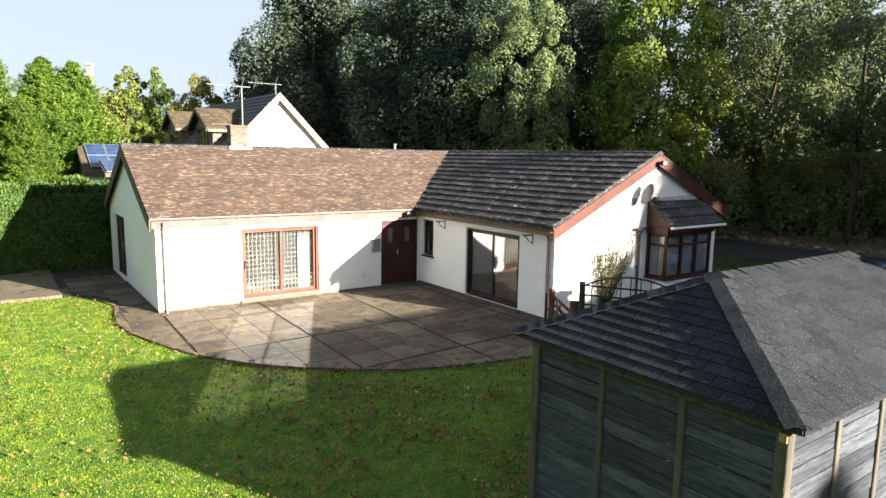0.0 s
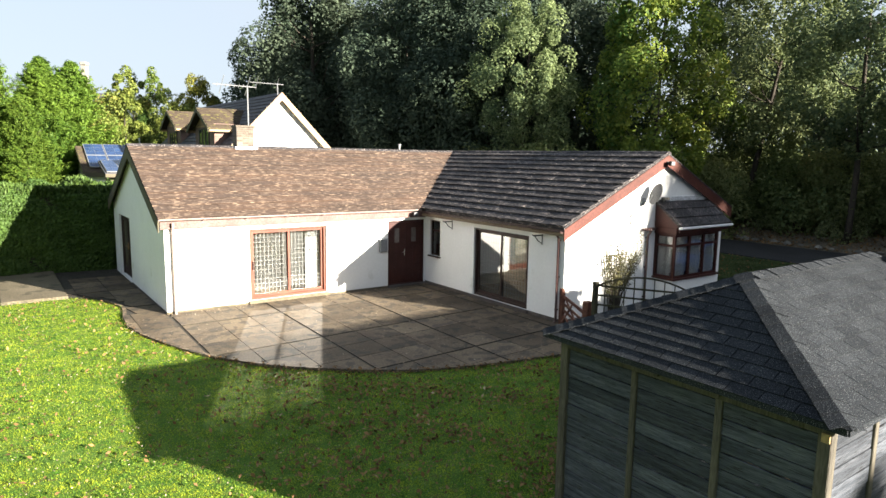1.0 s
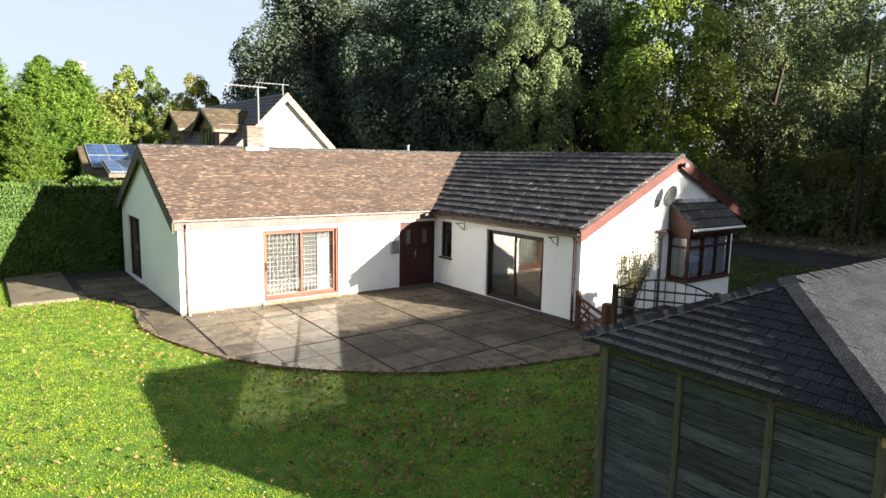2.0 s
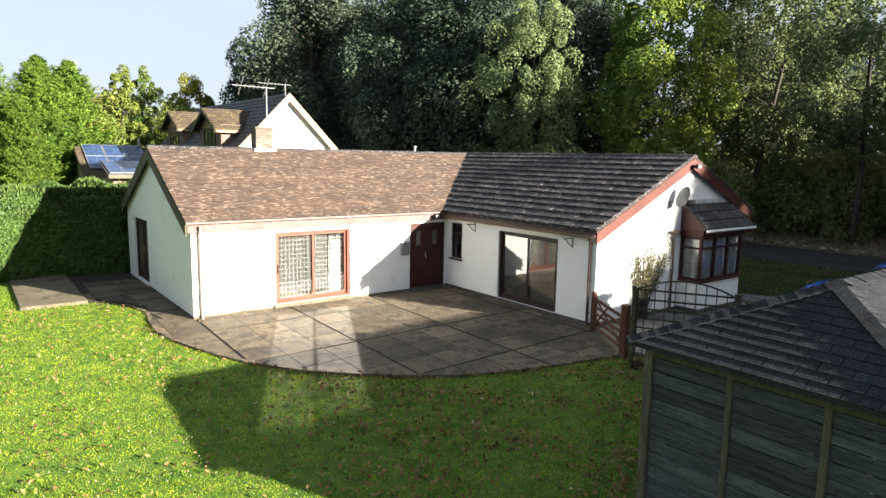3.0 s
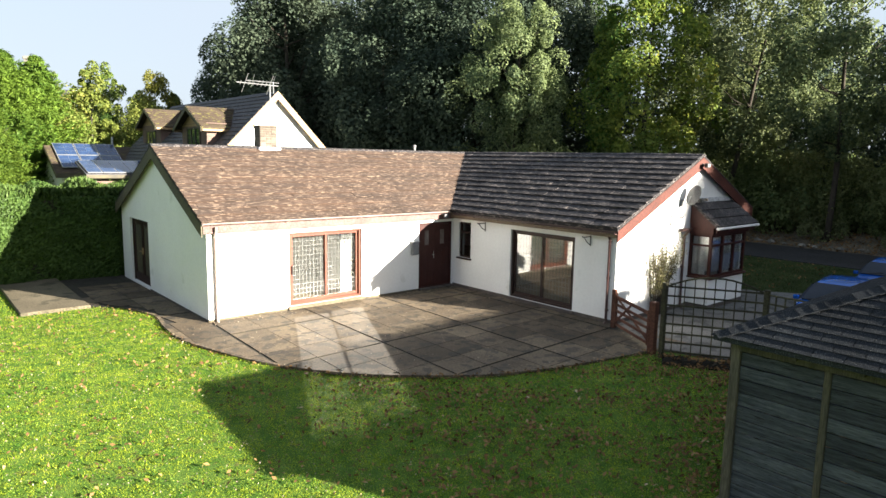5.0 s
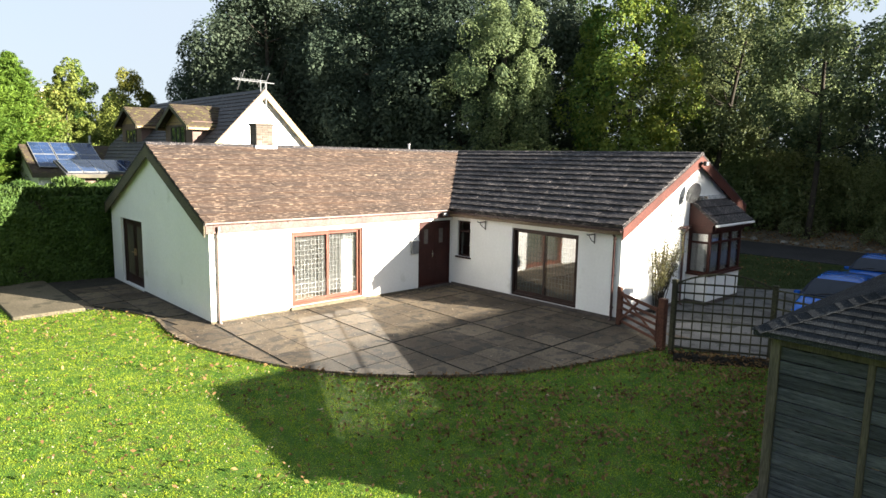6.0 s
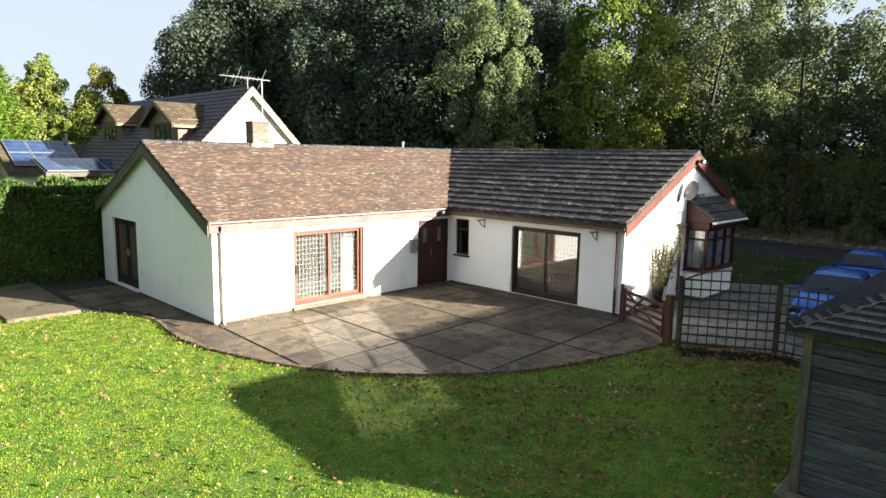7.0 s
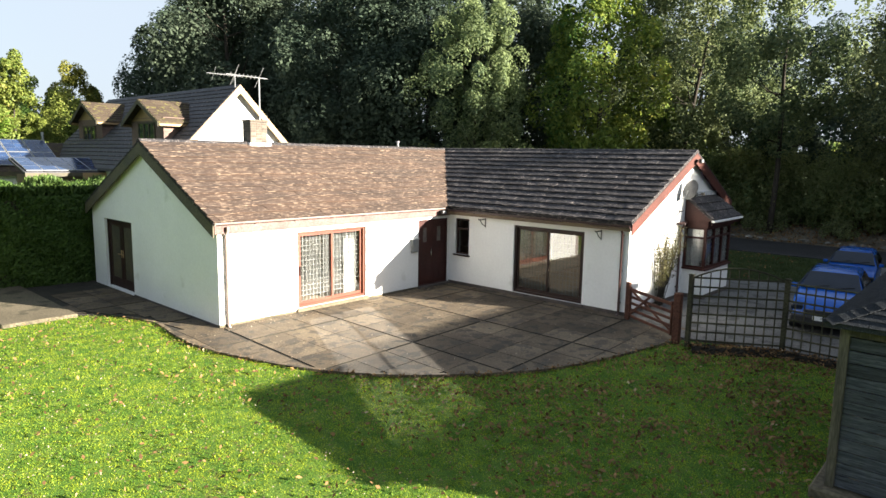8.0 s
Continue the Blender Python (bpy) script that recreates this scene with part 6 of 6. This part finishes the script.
n = 1150000
x, y = rng.uniform(-19, -0.6, n), rng.uniform(-17, 8.3, n)
edge = np.minimum.reduce([(x + 19) / 4, (y + 17) / 4, (9 - y) / 3])
keep = on_lawn(x, y) & (rng.uniform(size=n) < np.clip(edge, 0, 1) * np.clip(1.25 - 0.03 * np.hypot(x + 13, y + 16), 0.35, 1))
x, y = x[keep], y[keep]
n = len(x)
z = ground_height(x, y) - 0.036
tuft = np.sin(x * 9.1 + np.sin(y * 7.3)) * np.sin(y * 10.7 + np.sin(x * 6.1)) + 0.6 * np.sin(x * 23 + y * 5) * np.sin(y * 19 - x * 7)
h = (rng.uniform(0.016, 0.038, n) * (1 + 0.45 * np.clip(tuft, -1, 1.3)))[:, None]
a = rng.uniform(0, 2 * math.pi, n)
side = np.stack([np.cos(a), np.sin(a), np.zeros(n)], 1) * rng.uniform(0.0035, 0.0075, n)[:, None]
bend = np.stack([rng.normal(0, 1.3, n), rng.normal(0, 1.3, n), np.ones(n)], 1)
root = np.stack([x, y, z], 1)
blades = np.stack([root - side, root + side, root + unit(bend) * h], 1)
tagged(new("grass", quads("grass", blades, "grass", per=3)), "short green lawn grass with clover", "grass", kind="stuff")
n = 170000
x, y = rng.uniform(-14.5, -0.6, n), rng.uniform(-13, 5, n)
clump = np.sin(x * 2.3 + np.sin(y * 1.7)) * np.sin(y * 2.9 + np.sin(x * 1.3)) + 0.5 * np.sin(x * 7.1) * np.sin(y * 6.3)
keep = on_lawn(x, y) & (rng.uniform(size=n) < 0.25 + 0.5 * clump)
x, y = x[keep], y[keep]
cl = leaves(rng, np.stack([x, y, ground_height(x, y) + rng.uniform(-0.01, 0.012, len(x))], 1), np.tile([0, 0, 1.0], (len(x), 1)), 0.0125, 0.85, spread=0.5)
tagged(new("clover", quads("clover", cl, "clover")), "low clover and weeds in the lawn", "clover", kind="stuff")
n = 50000
x, y = rng.uniform(-14.5, -0.6, n), rng.uniform(-13, 3.5, n)
keep = on_lawn(x, y) & (rng.uniform(size=n) < np.clip(0.24 + (x + 9.2) * 0.16, 0.09, 1) * np.clip(0.65 + 0.7 * np.sin(x * 1.9 + 2 * np.sin(y * 0.8)) * np.sin(y * 1.6 + x), 0.2, 1))
x, y = x[keep], y[keep]
fl = leaves(rng, np.stack([x, y, ground_height(x, y) + rng.uniform(0.018, 0.05, len(x))], 1), np.tile([0, 0, 1.0], (len(x), 1)), 0.04, 0.6, spread=0.6)
tagged(new("fallen_leaves", quads("fallen_leaves", fl, "fallen")), "brown and orange leaves fallen on the lawn", "fallen leaves", kind="stuff")
n = 9000
x, y = rng.uniform(-14.5, -0.6, n), rng.uniform(-13, 3.5, n)
keep = on_lawn(x, y)
x, y = x[keep], y[keep]
fl = leaves(rng, np.stack([x, y, ground_height(x, y) + rng.uniform(0.005, 0.03, len(x))], 1), np.tile([0, 0, 1.0], (len(x), 1)), 0.013, 0.7, spread=0.6)
tagged(new("lawn_bits", quads("lawn_bits", fl, "fallen_pale")), "small pale leaf bits scattered in the lawn", "fallen leaves", kind="stuff")
n = 800
x, y = rng.uniform(-9, 0, n), rng.uniform(-7.9, -0.05, n)
near = inside(PATIO, x, y)
x, y = x[near], y[near]
y = np.where(rng.uniform(size=len(y)) < 0.3, -0.1 - np.abs(rng.normal(0, 0.12, len(y))), y)
fl = leaves(rng, np.stack([x, y, ground_height(x, y) + 0.018], 1), np.tile([0, 0, 1.0], (len(x), 1)), 0.019, 0.65, spread=0.3)
tagged(new("patio_leaves", quads("patio_leaves", fl, "fallen_pale")), "small pale dead leaves scattered on the patio", "fallen leaves", kind="stuff")


# ---- roof tiles, shingles and paving, piece by piece ----
def courses(name, parent, p0, p1, q0, q1, rows, width, thick, lift, material, loose_from=None, gap=0.004, seed=0, ragged=0.0):
    """Overlapping courses on the slope with eave p0-p1 and top q0-q1; from row loose_from on they are joined in one mesh."""
    rng = random.Random(seed)
    p0, p1, q0, q1 = map(Vector, (p0, p1, q0, q1))
    u = (p1 - p0).normalized()
    up = q0 - p0
    up = (up - u * up.dot(u))
    slope = up.length
    v = up.normalized()
    n = u.cross(v)
    if n.z < 0:
        n = -n
    L = lambda s: (q0 - p0).dot(u) * s / slope
    R = lambda s: (p1 - p0).dot(u) + ((q1 - p1).dot(u)) * s / slope
    step = slope / rows
    whole = None
    rest = bmesh.new()
    for r in range(rows):
        s0, s1 = r * step - 0.03, min(slope, (r + 1) * step + 0.02)
        a = (L(slope) if L(slope) < 0 else 0) - width * (1.0 if r % 2 else 1.5)
        while a < max(R(0), R(slope)) + width:
            b_ = a + width - gap
            c = [(max(a, L(s0)), s0), (min(b_, R(s0)), s0), (min(b_, R(s1)), s1), (max(a, L(s1)), s1)]
            full = c[0][0] == a and c[1][0] == b_ and c[2][0] == b_ and c[3][0] == a
            if c[1][0] - c[0][0] > 0.02 or c[2][0] - c[3][0] > 0.02:
                if c[1][0] < c[0][0]:
                    c[0] = c[1] = ((c[0][0] + c[1][0]) / 2, s0)
                if c[2][0] < c[3][0]:
                    c[2] = c[3] = ((c[2][0] + c[3][0]) / 2, s1)
                o = p0 + u * a + v * s0
                j = rng.uniform(0, ragged)
                joined = loose_from is not None and r >= loose_from

                def build(bm, base):
                    hi = [lift + thick, lift + thick, lift * 0.15 + thick * 0.3, lift * 0.15 + thick * 0.3]
                    top_v = [bm.verts.new(p0 + u * x + v * s + n * h - base) for (x, s), h in zip(c, hi)]
                    low_v = [bm.verts.new(p0 + u * x + v * s + n * (h - thick) - base) for (x, s), h in zip(c, hi)]
                    bm.faces.new(top_v)
                    for i in range(4):
                        k = (i + 1) % 4
                        bm.faces.new((top_v[i], low_v[i], low_v[k], top_v[k]))

                if joined:
                    build(rest, Vector((0, 0, 0)) - n * j)
                elif full and whole is not None:
                    share(name, whole, Matrix.Translation(o + n * j) @ Matrix.Rotation(rng.uniform(-ragged, ragged) * 1.2, 4, n), parent)
                else:
                    bm = bmesh.new()
                    build(bm, o)
                    bmesh.ops.remove_doubles(bm, verts=bm.verts[:], dist=0.0005)
                    ob = part(name, bm, material, parent)
                    ob.matrix_basis = Matrix.Translation(o + n * j)
                    if full:
                        whole = ob.data
            a += width
    if len(rest.verts):
        bmesh.ops.remove_doubles(rest, verts=rest.verts[:], dist=0.00001)
        tagged(part(name + "s", rest, material, parent), kind="stuff")
    else:
        rest.free()


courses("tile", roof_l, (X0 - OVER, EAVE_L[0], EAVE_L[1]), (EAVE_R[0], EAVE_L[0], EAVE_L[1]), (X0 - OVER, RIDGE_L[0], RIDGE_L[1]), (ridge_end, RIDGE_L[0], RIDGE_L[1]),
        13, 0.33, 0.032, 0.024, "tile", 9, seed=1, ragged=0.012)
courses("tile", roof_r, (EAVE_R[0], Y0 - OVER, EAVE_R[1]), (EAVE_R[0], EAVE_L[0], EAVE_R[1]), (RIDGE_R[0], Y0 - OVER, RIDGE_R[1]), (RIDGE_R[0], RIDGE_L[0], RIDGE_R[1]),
        13, 0.33, 0.036, 0.026, "tile_shaded", 11, seed=2, ragged=0.014)
courses("tile", bay_roof, (BX0 - 0.08, BY - 0.17, BE), (BX1 + 0.3, BY - 0.17, BE), (BX0 - 0.08, Y0 - 0.003, BT), (BX1 + 0.3, Y0 - 0.003, BT), 3, 0.33, 0.024, 0.02, "tile_shaded", seed=3, ragged=0.006)

SH = dict(rows=12, width=0.31, thick=0.011, lift=0.008, material="felt", gap=0.01, ragged=0.002)
courses("shingle", shed_roof, CORN["nw"], CORN["sw"], RW, RW, seed=4, **SH)
courses("shingle", shed_roof, CORN["sw"], CORN["se"], RW, REE, seed=5, **SH)
courses("shingle", shed_roof, CORN["ne"], CORN["nw"], REE, RW, seed=6, **SH)


def hip_caps(p, q, n):
    """Folded cap shingles up a hip or along the ridge, each lapping the one below."""
    p, q = Vector(p), Vector(q)
    d = (q - p).normalized()
    side = d.cross(Vector((0, 0, 1))).normalized()
    up = side.cross(d)
    step = (q - p).length / n
    for i in range(n):
        bm = bmesh.new()
        o = p + d * (step * i)
        drop = 0.035
        prof = [(-0.14, -drop), (0.0, 0.012), (0.14, -drop)]
        verts = []
        for f, lift in ((0.0, 0.02), (step * 1.25, 0.011)):
            verts.append([bm.verts.new(d * f + side * a + up * (b_ + lift)) for a, b_ in prof] + [bm.verts.new(d * f + side * a + up * (b_ + lift - 0.006)) for a, b_ in prof])
        for a, c in (((0, 1), (3, 4)), ((1, 2), (4, 5))):
            bm.faces.new([verts[0][a[0]], verts[0][a[1]], verts[1][a[1]], verts[1][a[0]]])
            bm.faces.new([verts[0][c[1]], verts[0][c[0]], verts[1][c[0]], verts[1][c[1]]])
            bm.faces.new([verts[0][a[0]], verts[0][c[0]], verts[0][c[1]], verts[0][a[1]]])
        bm.faces.new([verts[0][0], verts[1][0], verts[1][3], verts[0][3]])
        bm.faces.new([verts[0][2], verts[0][5], verts[1][5], verts[1][2]])
        ob = part("cap_shingle", bm, "felt", shed_roof)
        ob.matrix_basis = Matrix.Translation(o + Vector((0, 0, random.uniform(0, 0.006)))) @ Matrix.Rotation(random.uniform(-0.03, 0.03), 4, "Z")


for k in ("nw", "sw", "se"):
    hip_caps(CORN[k], RW if k != "se" else REE, 15)
hip_caps(RW, REE, 17)


def clip_convex(poly, a, b):
    """The part of a polygon to the left of the line a-b."""
    side = lambda p: (b[0] - a[0]) * (p[1] - a[1]) - (b[1] - a[1]) * (p[0] - a[0])
    out = []
    for p, q in zip(poly, poly[1:] + poly[:1]):
        sp, sq = side(p), side(q)
        if sp >= 0:
            out.append(p)
        if sp * sq < 0:
            t = sp / (sp - sq)
            out.append((p[0] + (q[0] - p[0]) * t, p[1] + (q[1] - p[1]) * t))
    return out


def slab_mesh(poly, cx, cy, z):
    """A slab laid to the fall of the ground, with a worn arris."""
    bm = bmesh.new()
    prism(bm, [(x - cx, y - cy, float(ground_height(np.array(x), np.array(y))) - z) for x, y in poly], (0, 0, -0.045))
    return bm


EDGE_T = [tuple(map(float, p)) for p in EDGE]
rng = random.Random(9)
full_slab = None
lines_x = []
WIDE = 0.02
for k in range(-1, 4):
    start = -8.05 + 2.56 * k + WIDE
    lines_x += [(start + (2.56 - 2 * WIDE) / 3 * i, start + (2.56 - 2 * WIDE) / 3 * (i + 1) - 0.015) for i in range(3)]
lines_y = []
for k in range(-3, 5):
    start = -3.82 - 2.58 * k + WIDE
    lines_y += [(start + (2.58 - 2 * WIDE) / 3 * i, start + (2.58 - 2 * WIDE) / 3 * (i + 1) - 0.015) for i in range(3)]
for xa, xb in lines_x:
    for ya, yb in lines_y:
        xb_, yb_ = min(xb, -0.015), yb
        if xa > -0.1 or (xa > -8.2 and ya > -0.06) or ya > 8.0:
            continue
        if xa > -8.2:
            yb_ = min(yb, -0.015)
        else:
            xb_ = min(xb, -8.105)
        poly = [(xa, ya), (xb_, ya), (xb_, yb_), (xa, yb_)]
        cx, cy = (xa + xb_) / 2, (ya + yb_) / 2
        near_edge = False
        for a, b_ in zip(EDGE_T, EDGE_T[1:]):
            if math.hypot((a[0] + b_[0]) / 2 - cx, (a[1] + b_[1]) / 2 - cy) < 1.1:
                poly = clip_convex(poly, a, b_) if poly else poly
                near_edge = True
        if not near_edge and not bool(inside(PATIO, np.array(cx), np.array(cy))):
            continue
        if len(poly) < 3:
            continue
        area = 0.5 * abs(sum(p[0] * q[1] - q[0] * p[1] for p, q in zip(poly, poly[1:] + poly[:1])))
        if area < 0.02:
            continue
        z = float(ground_height(np.array(cx), np.array(cy)))
        ob = part("paving_slab", slab_mesh(poly, cx, cy, z), "slab", patio)
        ob.data.materials.append(M["joint"])
        for f in ob.data.polygons:
            f.material_index = 0 if f.normal.z > 0.5 else 1
        ob.matrix_basis = pose(cx, cy, z + rng.uniform(0.005, 0.008), rng.uniform(-0.05, 0.05), rng.uniform(-0.05, 0.05), 0)
# kerb of bricks laid along the lawn's edge
for a, b_ in zip(EDGE_T[6:], EDGE_T[7:]):
    p, q = Vector((*a, 0)), Vector((*b_, 0))
    m = max(1, round((q - p).length / 0.22))
    for i in range(m):
        c, e = p.lerp(q, i / m), p.lerp(q, (i + 1) / m - 0.05 / m)
        z = float(ground_height(np.array(c.x), np.array(c.y))) - 0.02
        part("edging_brick", beam(bmesh.new(), c + Vector((0, 0, z)), e + Vector((0, 0, z)), 0.09, 0.06), "slab", patio)
